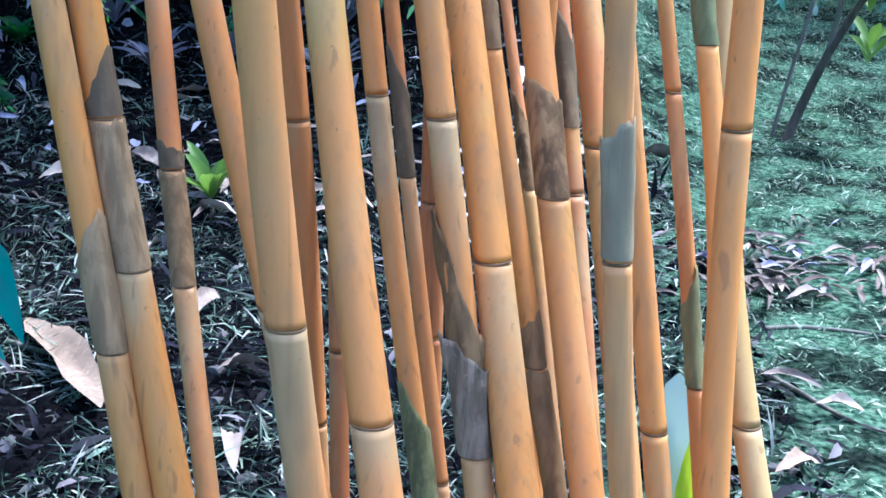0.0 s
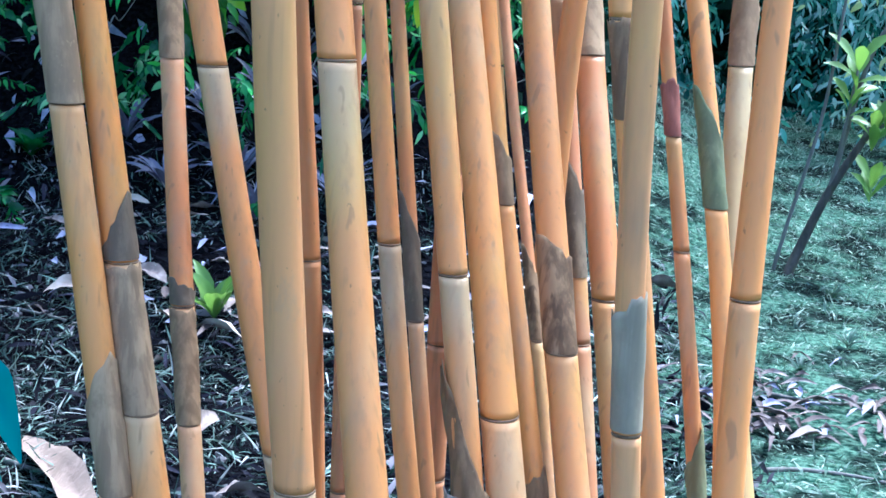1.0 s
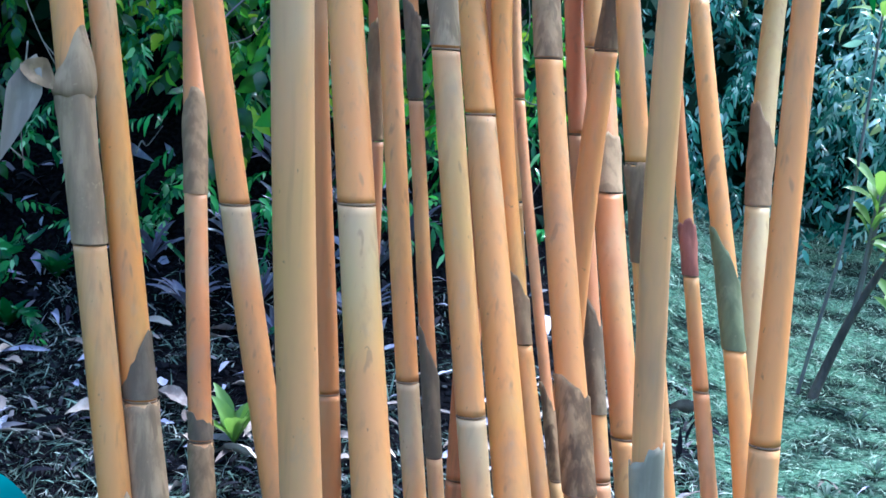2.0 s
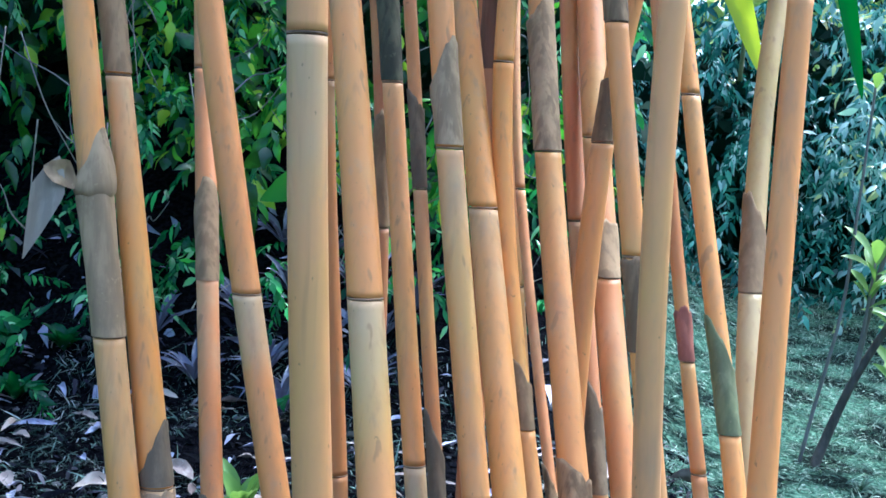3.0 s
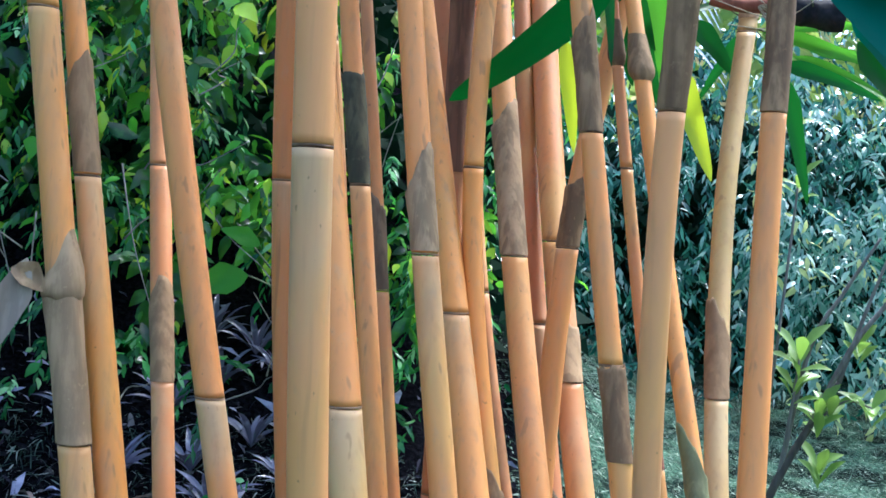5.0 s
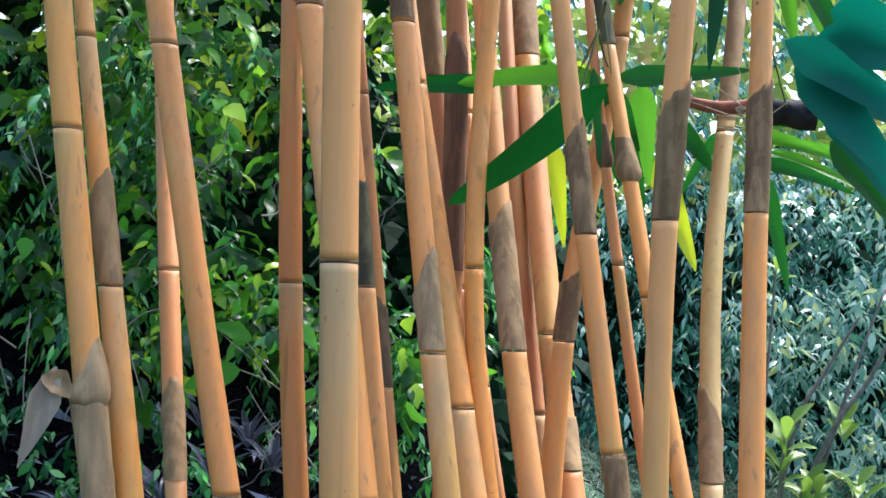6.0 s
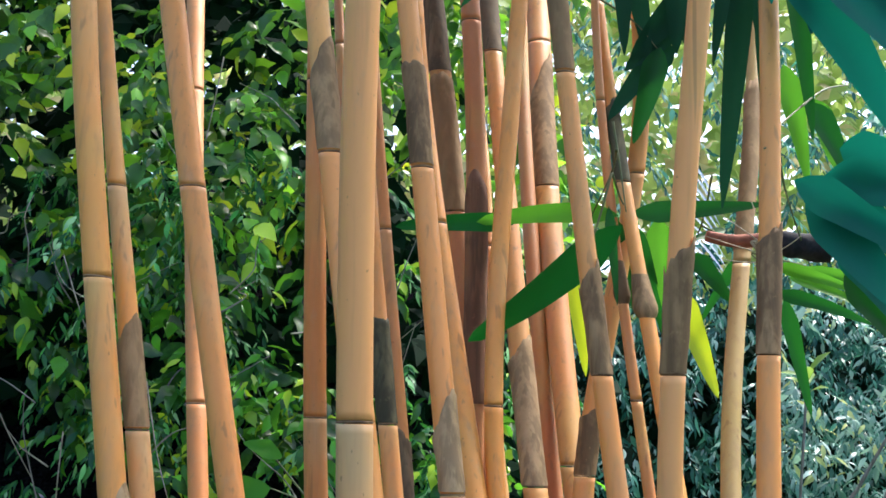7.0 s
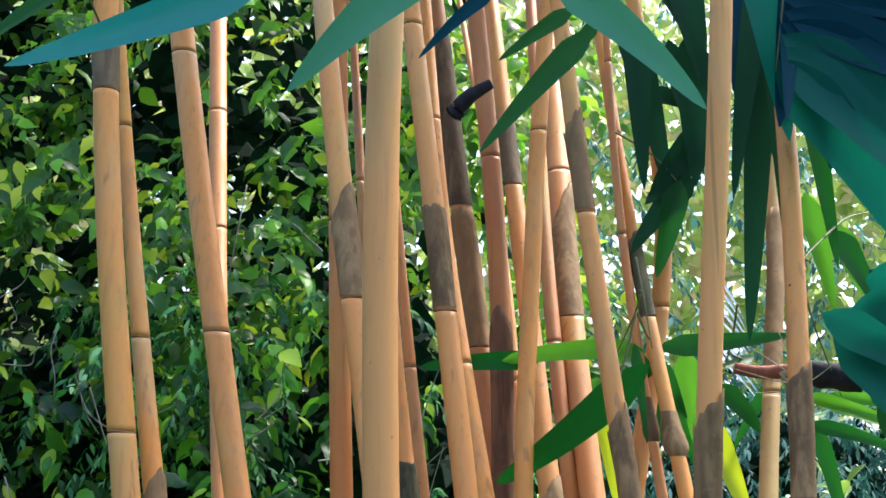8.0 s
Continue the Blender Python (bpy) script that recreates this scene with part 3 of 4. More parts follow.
# leaves that cross the middle of the clump
twig((0.214, 1.98, 2.15), [((0.214, 1.98, 2.15), (0.23, 2.2, 2.16), (0.215, 2.44, 2.122)), ((0.23, 2.2, 2.16), (0.20, 2.2, 2.05), (0.178, 2.2, 2.012)),
                           ((0.23, 2.2, 2.16), (0.27, 2.4, 2.15), (0.30, 2.5, 2.14)), ((0.215, 2.44, 2.122), (0.22, 2.8, 2.12), (0.221, 3.0, 2.09))], [
    # bright and dark blades stand for one leaf's lit and shaded halves
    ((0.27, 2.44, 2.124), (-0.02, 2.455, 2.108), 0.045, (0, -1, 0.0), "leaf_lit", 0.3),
    ((0.06, 2.47, 2.110), (-0.19, 2.48, 2.100), 0.042, (0, -1, 0.0), "leaf_strap", 0.35),
    ((0.25, 2.2, 2.06), (-0.034, 2.4, 1.856), 0.070, (0.2, -1, 0.1), "leaf_strap", 0.4),
    ((0.303, 2.5, 2.138), (0.59, 2.52, 2.168), 0.05, (0, -1, 0.1), "leaf_bamboo"),
    ((0.221, 3.0, 2.09), (0.254, 3.0, 1.83), 0.05, (0.2, -1, 0.2), "leaf_yellow"),
    ((0.25, 2.45, 2.13), (0.33, 2.6, 1.93), 0.05, (0.4, -1, 0.1), "leaf_bamboo"),
    ((0.30, 2.5, 2.12), (0.40, 2.7, 1.90), 0.045, (0.2, -1, 0.2), "leaf_bamboo"),
], "green bamboo twig with long blades crossing the canes")
# hanging leaves behind the right-hand canes
twig((0.52, 2.75, 2.28), [((0.52, 2.75, 2.28), (0.53, 2.95, 2.2), (0.49, 3.1, 2.07)), ((0.53, 2.95, 2.2), (0.68, 3.1, 2.16), (0.778, 3.15, 2.05)),
                          ((0.68, 3.1, 2.16), (0.85, 3.1, 2.12), (1.0, 3.1, 2.08))], [
    ((0.49, 3.1, 2.07), (0.594, 3.1, 1.788), 0.072, (0, -1, 0.0), "leaf_yellow"),
    ((0.778, 3.15, 2.05), (0.84, 3.15, 1.745), 0.045, (-0.3, -1, 0), "leaf_bamboo"),
    ((0.60, 3.0, 2.2), (0.49, 2.95, 2.16), 0.03, (0, -1, 0.6), "leaf_bamboo"),
    ((0.70, 3.1, 2.15), (0.98, 3.05, 2.16), 0.036, (0, -1, 0.25), "leaf_lit"),
    ((0.80, 3.1, 2.12), (1.06, 3.0, 2.05), 0.036, (0, -1, 0.25), "leaf_lit"),
    ((0.78, 3.12, 2.1), (1.02, 3.05, 1.98), 0.036, (0.2, -1, 0.2), "leaf_lit"),
    ((0.66, 3.1, 2.15), (0.56, 3.15, 1.98), 0.035, (0, -1, 0.3), "leaf_bamboo"),
], "bamboo twig with hanging yellow-green and green blades")
# blades that fan out from the outer cane, shade painted into their dark teal
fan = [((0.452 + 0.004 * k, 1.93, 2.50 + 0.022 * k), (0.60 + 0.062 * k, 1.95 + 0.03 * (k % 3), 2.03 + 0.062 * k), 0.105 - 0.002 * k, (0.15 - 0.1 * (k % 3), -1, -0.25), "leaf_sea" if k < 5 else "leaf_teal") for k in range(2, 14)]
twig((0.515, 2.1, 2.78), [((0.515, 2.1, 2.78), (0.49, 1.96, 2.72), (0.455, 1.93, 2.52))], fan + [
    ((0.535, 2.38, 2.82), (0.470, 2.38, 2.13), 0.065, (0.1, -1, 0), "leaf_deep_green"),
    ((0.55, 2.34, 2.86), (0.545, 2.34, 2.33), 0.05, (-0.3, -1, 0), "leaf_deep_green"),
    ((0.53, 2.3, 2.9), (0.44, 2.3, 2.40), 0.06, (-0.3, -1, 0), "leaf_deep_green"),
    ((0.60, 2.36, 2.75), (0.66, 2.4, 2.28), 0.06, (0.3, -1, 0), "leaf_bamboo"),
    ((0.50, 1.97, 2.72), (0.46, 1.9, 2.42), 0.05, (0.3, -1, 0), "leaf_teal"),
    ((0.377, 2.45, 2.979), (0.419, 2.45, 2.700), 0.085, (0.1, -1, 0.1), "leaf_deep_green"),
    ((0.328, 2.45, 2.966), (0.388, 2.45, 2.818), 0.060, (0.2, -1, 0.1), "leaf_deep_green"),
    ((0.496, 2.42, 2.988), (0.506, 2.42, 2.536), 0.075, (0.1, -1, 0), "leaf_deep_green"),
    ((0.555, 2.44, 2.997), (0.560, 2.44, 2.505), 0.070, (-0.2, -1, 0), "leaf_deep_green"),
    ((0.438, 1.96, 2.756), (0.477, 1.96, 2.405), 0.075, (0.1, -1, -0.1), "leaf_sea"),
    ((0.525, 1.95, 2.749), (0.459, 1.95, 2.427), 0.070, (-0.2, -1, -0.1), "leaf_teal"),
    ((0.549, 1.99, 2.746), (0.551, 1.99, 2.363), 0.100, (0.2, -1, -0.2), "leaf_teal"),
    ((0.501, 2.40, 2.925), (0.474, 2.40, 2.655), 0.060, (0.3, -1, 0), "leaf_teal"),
], "twig of broad bamboo blades, shade painted into their blue-green")
twig((0.47, 2.0, 2.16), [((0.47, 2.0, 2.16), (0.54, 2.2, 2.25), (0.62, 2.34, 2.33)), ((0.62, 2.34, 2.33), (0.70, 2.45, 2.40), (0.78, 2.55, 2.44)), ((0.54, 2.2, 2.25), (0.6, 2.4, 2.18), (0.7, 2.6, 2.05))], [
    ((0.607, 2.26, 2.141), (0.819, 2.26, 1.887), 0.100, (0.1, -1, -0.1), "leaf_sea"),
    ((0.631, 2.30, 2.146), (0.877, 2.30, 2.007), 0.110, (0.1, -1, -0.2), "leaf_sea"),
    ((0.646, 2.28, 2.174), (0.881, 2.28, 2.116), 0.100, (0.0, -1, -0.2), "leaf_sea"),
    ((0.690, 2.32, 2.241), (0.875, 2.32, 2.202), 0.090, (0.0, -1, -0.2), "leaf_sea"),
    ((0.703, 2.36, 1.996), (0.845, 2.36, 1.813), 0.070, (0.2, -1, 0), "leaf_bamboo"),
    ((0.57, 2.2, 2.15), (0.82, 2.25, 2.01), 0.08, (0.1, -1, -0.1), "leaf_sea"),
    ((0.67, 2.3, 2.05), (0.83, 2.35, 1.86), 0.065, (0.1, -1, -0.1), "leaf_sea"),
    ((0.653, 2.6, 2.50), (0.70, 2.6, 2.23), 0.06, (0, -1, 0.1), "leaf_lit"),
    ((0.749, 2.7, 2.45), (0.79, 2.7, 2.29), 0.06, (0.2, -1, 0.1), "leaf_lit"),
    ((0.618, 2.6, 2.051), (0.82, 2.6, 1.99), 0.034, (0, -1, 0.2), "leaf_lit"),
    ((0.62, 2.6, 1.99), (0.83, 2.6, 1.925), 0.036, (0, -1, 0.2), "leaf_bamboo"),
    ((0.463, 2.7, 2.09), (0.555, 2.7, 1.975), 0.05, (0.1, -1, 0.1), "leaf_bamboo"),
    ((0.75, 2.5, 2.3), (0.92, 2.5, 2.15), 0.06, (0.1, -1, 0), "leaf_teal"),
    ((0.70, 2.55, 2.40), (0.78, 2.55, 2.22), 0.06, (0.1, -1, 0.1), "leaf_bamboo"),
], "leafy bamboo twig with mixed teal and green blades")
twig((0.25, 2.36, 2.30), [((0.25, 2.36, 2.30), (0.262, 2.34, 2.2), (0.272, 2.33, 2.11))], [
    ((0.241, 2.36, 2.126), (0.258, 2.36, 1.928), 0.024, (0.1, -1, 0.1), "leaf_bamboo"),
    ((0.376, 2.62, 2.152), (0.395, 2.62, 1.933), 0.058, (-0.2, -1, 0.1), "leaf_lit"),
], "small green bamboo twig clasping a thin cane")
# tuft between the canes, its dark green painted for shade
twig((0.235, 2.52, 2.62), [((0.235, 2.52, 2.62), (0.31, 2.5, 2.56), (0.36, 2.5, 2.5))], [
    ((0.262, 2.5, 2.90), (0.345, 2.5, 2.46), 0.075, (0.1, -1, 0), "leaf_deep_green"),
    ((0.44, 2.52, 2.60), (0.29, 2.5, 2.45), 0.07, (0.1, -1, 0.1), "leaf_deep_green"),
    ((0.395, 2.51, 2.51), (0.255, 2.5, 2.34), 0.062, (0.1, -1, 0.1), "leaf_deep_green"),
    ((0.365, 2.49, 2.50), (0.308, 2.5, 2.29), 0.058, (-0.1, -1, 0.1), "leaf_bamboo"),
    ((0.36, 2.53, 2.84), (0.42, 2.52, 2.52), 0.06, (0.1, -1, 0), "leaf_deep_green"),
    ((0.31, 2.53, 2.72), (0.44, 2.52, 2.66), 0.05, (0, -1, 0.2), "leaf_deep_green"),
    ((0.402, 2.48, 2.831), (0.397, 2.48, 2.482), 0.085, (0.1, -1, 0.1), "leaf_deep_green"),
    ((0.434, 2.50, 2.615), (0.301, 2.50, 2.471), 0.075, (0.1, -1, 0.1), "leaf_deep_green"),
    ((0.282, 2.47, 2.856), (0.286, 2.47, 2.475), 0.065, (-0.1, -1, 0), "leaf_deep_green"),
], "bamboo twig between canes, shade painted into its dark green")
# blades that hang before the clump near the top
twig((-0.135, 1.39, 2.62), [((-0.135, 1.39, 2.62), (-0.12, 1.3, 2.5), (-0.10, 1.2, 2.37)), ((-0.12, 1.3, 2.5), (-0.2, 1.2, 2.42), (-0.282, 1.15, 2.334)), ((-0.12, 1.3, 2.5), (-0.03, 1.3, 2.46), (0.047, 1.3, 2.4))], [
    ((-0.275, 1.15, 2.334), (-0.57, 1.15, 2.235), 0.05, (0, -1, -0.3), "leaf_cyan"),
    ((-0.10, 1.2, 2.369), (-0.262, 1.2, 2.218), 0.055, (0.2, -1, -0.4), "leaf_pale_teal"),
    ((0.047, 1.3, 2.4), (0.225, 1.3, 2.225), 0.052, (-0.2, -1, -0.4), "leaf_pale_teal"),
], "bamboo twig with pale blue-green blades before the canes")
twig((0.16, 2.2, 2.78), [((0.16, 2.2, 2.78), (0.17, 2.1, 2.7), (0.151, 2.0, 2.638)), ((0.16, 2.2, 2.78), (0.06, 2.0, 2.75), (-0.015, 1.9, 2.68))], [
    ((0.151, 2.0, 2.638), (-0.057, 2.0, 2.405), 0.05, (0.2, -1, 0.1), "leaf_bamboo"),
    ((-0.022, 1.9, 2.672), (-0.158, 1.9, 2.545), 0.028, (0.2, -1, 0.1), "leaf_teal"),
    ((0.12, 2.05, 2.70), (-0.02, 2.05, 2.60), 0.035, (0.2, -1, 0.1), "leaf_bamboo"),
    ((0.17, 2.1, 2.70), (0.08, 2.1, 2.585), 0.03, (0.2, -1, 0.1), "leaf_bamboo"),
], "green bamboo twig slanting across the upper canes")
twig((-0.79, 2.2, 2.70), [((-0.79, 2.2, 2.70), (-0.72, 1.8, 2.66), (-0.629, 1.6, 2.58))], [
    ((-0.629, 1.6, 2.58), (-0.80, 1.6, 2.455), 0.045, (0, -1, 0.2), "leaf_bamboo"),
    ((-0.65, 1.62, 2.60), (-0.90, 1.7, 2.56), 0.04, (0, -1, 0.2), "leaf_bamboo"),
], "green bamboo twig beside the outermost cane")

# a dry broken branch stub with a dark tip, behind the outer canes
stub = thing("branch_stub", (0.56, 2.56, 2.10), "dry reddish broken branch stub with a dark end", "branch")
part("stub", stalk_mesh("stub", [(-0.09, 0, 0.005), (-0.03, 0, -0.005), (0.045, 0, 0.0)], 0.012, 0.016, MAT["red_sheath"]), stub)
lump = stalk_mesh("dark_end", [(0.05, 0, -0.002), (0.09, 0.0, -0.010), (0.135, 0, -0.016), (0.170, 0, -0.016)], 0.024, 0.034, MAT["charred"], 14)
for w in lump.vertices:
    w.co += Vector((0.006, 0.008, 0.008)) * noise.noise(w.co * 38)
part("dark_end", lump, stub, "blackened end")
for k in range(7):
    a = 0.8 * k
    part("fibre", stalk_mesh("fibre", [(0.0, -0.01, -0.005), (0.03 + 0.02 * math.cos(a), -0.03, -0.03 + 0.03 * math.sin(a)), (0.10 * math.cos(a), -0.05, 0.07 * math.sin(a))], 0.002, 0.0008, MAT["straw_stem"], 5), stub)

knot = thing("branch_stub", (-0.085, 2.55, 2.70), "black broken branch knot on an upper cane", "branch")
part("knot", stalk_mesh("knot", [(-0.035, 0.0, -0.02), (0.0, -0.03, 0.008), (0.05, -0.04, 0.035)], 0.022, 0.011, MAT["charred"], 10), knot)

# the swollen collar where that cane's sheath ends
C_XS, C_YS = (-0.344, -0.481, -0.622, -0.753, -0.839), (1.758, 2.228)
verts, faces, sides = [], [], 28
profile = ((0.0, 0.0275), (0.05, 0.0318), (0.22, 0.0335), (0.45, 0.0325), (0.65, 0.0295), (0.82, 0.0268), (0.93, 0.0256), (1.0, 0.0250))
for u, r in profile:
    for k in range(sides):
        a = 2 * math.pi * k / sides
        c = 0.5 + 0.5 * math.cos(a + 0.25)
        z = 1.468 + u * (0.034 + 0.075 * c ** 2.5) + 0.002 * math.sin(5 * a)
        x, y, _ = along(C_XS, C_YS, z)
        w = r * (1 + 0.05 * noise.noise((3 * math.cos(a), 3 * math.sin(a), 2 * u))) + 0.002 * c * math.sin(math.pi * u)
        verts.append((x - outer_cane.location.x + w * math.cos(a), y - outer_cane.location.y + w * math.sin(a), z - outer_cane.location.z))
for i in range(len(profile) - 1):
    for k in range(sides):
        p, q = i * sides + k, i * sides + (k + 1) % sides
        faces.append((p, q, q + sides, p + sides))
collar = part("sheath_collar", mesh("sheath_collar", verts, faces, MAT["sheath"]), outer_cane, "swollen papery sheath collar")

# the dead blade that hangs off that collar: a curled neck and a drooping point
o = outer_cane.location
v, f = blade_mesh(Vector((-0.622, 1.952, 1.478)) - o, Vector((-0.668, 1.935, 1.512)) - o, 0.042, (0.1, -1, 0.35), sag=0.12, fold=0.35, wide=0.5, crumple=0.08, taper=0.5)
part("sheath_blade", mesh("sheath_blade", v, f, MAT["sheath"]), collar, "papery grey curled blade")
v, f = blade_mesh(Vector((-0.648, 1.945, 1.527)) - o, Vector((-0.696, 1.93, 1.368)) - o, 0.052, (0.35, -1, 0.05), sag=-0.03, fold=0.22, wide=0.3, crumple=0.06, taper=0.9, steps=14)
part("sheath_blade", mesh("sheath_blade", v, f, MAT["pale_sheath"]), collar, "papery grey hanging blade")


# ---- plants behind the clump ----
def rosette(name, at, count, length, width, look_of, label, category, lift=0.6, seed=0, group=""):
    """A low plant: blades that spring from one crown."""
    r = random.Random(seed)
    x, y = at
    z = ground_z(x, y)
    p = thing(name, (x, y, z), label, category, group)
    for k in range(count):
        a = 2 * math.pi * k / count + r.uniform(-0.3, 0.3)
        ln = length * r.uniform(0.7, 1.2)
        up = lift * r.uniform(0.4, 1.4)
        tip = Vector((math.cos(a), math.sin(a), up)).normalized() * ln
        v, f = blade_mesh((0, 0, 0.01), tip, width * r.uniform(0.8, 1.2), (0.01, -0.3, 1), sag=0.14, fold=0.2, steps=7, wide=0.45)
        part("leaf", mesh("leaf", v, f, MAT[look_of]), p)
    return p


rosette("seedling", (-1.07, 5.12), 9, 0.23, 0.085, "leaf_shrub", "bright yellow-green seedling on littered soil", "plant", 1.5, 1)
for k, (x, y) in enumerate([(-1.25, 6.35), (-0.98, 6.5), (-1.42, 6.6), (-0.75, 6.3), (-1.12, 6.15), (-1.6, 6.3), (-0.9, 6.85), (-1.2, 6.75), (-0.7, 6.6), (-1.05, 6.95), (-1.3, 7.0), (-0.55, 6.8), (-1.85, 6.5)]):
    rosette("cordyline", (x, y), 16, 0.27, 0.04, "purple", "dark purple strap-leaved plant, pale edges and glints painted in", "plant", 1.0, 20 + k, "purple border plants")
for k, (x, y) in enumerate([(-2.45, 6.15), (-2.75, 6.0), (-2.3, 6.4), (-2.62, 6.45), (-2.95, 6.3), (-1.72, 6.85)]):
    rosette("broadleaf_plant", (x, y), 22, 0.17, 0.055, "leaf_narrow", "low dark green leafy plant on the bank", "plant", 1.3, 40 + k, "bank plants")
for k, (x, y) in enumerate([(1.02, 4.75), (1.3, 5.15), (1.75, 6.5), (1.6, 5.6), (1.15, 5.45)]):
    rosette("grass_tuft", (x, y), 22, 0.09, 0.012, "grass", "pale blue-green grass tuft on the lawn", "grass", 1.0, 60 + k, "grass tufts")
# a broad-leaved seedling at the clump's side
o = Vector((-1.46, 3.52, ground_z(-1.46, 3.52)))
blue = thing("blue_leaf_plant", o, "blue-green broad-leaved seedling beside the clump", "plant")
for pts, tip, w in ([(0, 0, 0), (-0.02, 0, 0.2), (0.05, 0, 0.40)], (0.225, -0.05, 0.07), 0.125), ([(0, 0, 0), (0.01, -0.05, 0.08), (0.06, -0.08, 0.14)], (0.2, -0.12, 0.02), 0.075), ([(0, 0, 0), (-0.05, 0.02, 0.15), (-0.09, 0.03, 0.26)], (-0.24, 0.0, 0.12), 0.11):
    stem = part("stem", stalk_mesh("stem", pts, 0.005, 0.003, MAT["twig"], 6), blue)
    v, f = blade_mesh(pts[-1], tip, w, (0.3, -1, 0.5), sag=0.12, fold=0.12, wide=0.45, steps=12, crumple=0.04)
    part("leaf", mesh("leaf", v, f, MAT["leaf_cyan"]), stem)


def shrub(at, stems, heads, label):
    """A young shrub: bare crooked stems and whorls of leaves at their ends."""
    x, y = at
    o = Vector((x, y, ground_z(x, y)))
    s = thing("young_shrub", o, label, "shrub")
    bars = [part("stem", stalk_mesh("stem", [Vector(p) - o for p in points], r0, r1, MAT["dark_bark" if r0 > 0.02 else "bark"]), s) for points, r0, r1 in stems]
    r = random.Random(5)
    for c, n, ln in heads:
        for k in range(n):
            a = 2.4 * k + r.uniform(-0.3, 0.3)
            d = Vector((math.cos(a), math.sin(a), r.uniform(0.1, 1.3))).normalized() * ln * r.uniform(0.7, 1.15)
            b = Vector(c) - o + Vector((0, 0, -0.02 * k))
            v, f = blade_mesh(b, b + d, ln * 0.34, (0.02, -0.5, 1), sag=0.08, fold=0.15, steps=7, wide=0.55)
            near = min(range(len(stems)), key=lambda i: (Vector(stems[i][0][-1]) - Vector(c)).length)
            part("leaf", mesh("leaf", v, f, MAT["leaf_shrub"]), bars[near])


shrub((1.60, 7.0), [([(1.56, 6.9, -0.05), (1.68, 7.0, 0.22), (1.80, 7.0, 0.52), (1.95, 7.0, 0.80), (2.1, 7.0, 1.05)], 0.03, 0.016),
                    ([(1.52, 7.0, -0.05), (1.60, 7.0, 0.35), (1.72, 7.0, 0.9), (1.78, 7.0, 1.5), (1.83, 7.0, 2.12)], 0.012, 0.007),
                    ([(1.80, 7.0, 0.52), (1.84, 6.98, 0.85), (1.87, 6.95, 1.18)], 0.012, 0.006),
                    ([(1.95, 7.0, 0.80), (2.12, 6.95, 0.95), (2.25, 6.9, 0.93)], 0.01, 0.005),
                    ([(2.1, 7.0, 1.05), (2.25, 7.0, 1.5), (2.45, 7.05, 2.0)], 0.014, 0.006),
                    ([(1.80, 7.0, 0.52), (1.94, 7.02, 1.22), (2.12, 7.02, 1.55), (2.29, 7.0, 1.84)], 0.016, 0.008),
                    ([(1.95, 7.0, 0.80), (2.16, 6.98, 1.25), (2.34, 6.98, 1.50), (2.46, 6.98, 1.74)], 0.018, 0.010)],
      [((1.87, 6.95, 1.20), 9, 0.22), ((1.85, 6.97, 1.02), 6, 0.20), ((2.05, 6.97, 0.9), 5, 0.20), ((2.25, 6.9, 0.92), 6, 0.22), ((1.83, 7.0, 2.12), 6, 0.17), ((2.2, 7.0, 1.25), 6, 0.2), ((1.98, 6.95, 0.89), 8, 0.2), ((2.00, 6.95, 0.60), 7, 0.2)],
      "young shrub with grey stems and yellow-green leaf whorls")


# a frond far behind the canes, the sky's reflection painted into its pale blue
frond = thing("palm_frond", (1.05, 6.0, 2.95), "striped palm frond behind the clump, sky sheen painted pale blue-white", "palm")
rib = part("rib", stalk_mesh("rib", [(-0.02, 0.4, -0.9), (-0.01, 0.2, -0.3), (0.0, 0.0, 0.12)], 0.012, 0.005, MAT["twig"]), frond)
for k in range(9):
    v, f = blade_mesh((-0.005, 0.02 * k, 0.12 - 0.045 * k), (0.10 + 0.012 * k, -0.03 + 0.02 * k, -0.09 - 0.05 * k), 0.022, (0.2, -0.6, 0.8), sag=0.05, steps=6, wide=0.3)
    part("leaflet", mesh("leaflet", v, f, MAT["leaf_sky_sheen"]), rib)


# a broad-leaved sprig that stands out from the hedge
sprig = thing("hedge_sprig", (-0.677, 6.15, 1.272), "broad bright green leaves on a hedge sprig", "plant")
o = sprig.location
for stalk, base, tip, w, look_of in (
        ((-0.959, 6.00, 1.475), (-0.964, 6.00, 1.469), (-1.225, 6.00, 1.378), 0.17, "leaf_lit"),
        ((-1.386, 6.00, 2.063), (-0.913, 6.00, 1.609), (-1.102, 6.00, 1.679), 0.10, "leaf_lit"),
        ((-0.361, 6.05, 1.583), (-0.372, 6.05, 1.701), (-0.344, 6.05, 1.451), 0.11, "leaf_yellow"),
        ((-0.326, 6.05, 1.399), (-0.328, 6.05, 1.452), (-0.368, 6.05, 1.291), 0.09, "leaf_yellow")):
    stem = part("stem", stalk_mesh("stem", [(0, 0, 0), (Vector(stalk) - o) * 0.5 + Vector((0, 0, 0.03)), Vector(base) - o], 0.006, 0.003, MAT["twig"], 6), sprig)
    v, f = blade_mesh(Vector(base) - o, Vector(tip) - o, w, (0.1, -1, 0.45), sag=0.05, fold=0.1, wide=0.4, steps=12, crumple=0.05, taper=0.7)
    part("leaf", mesh("leaf", v, f, MAT[look_of]), stem)


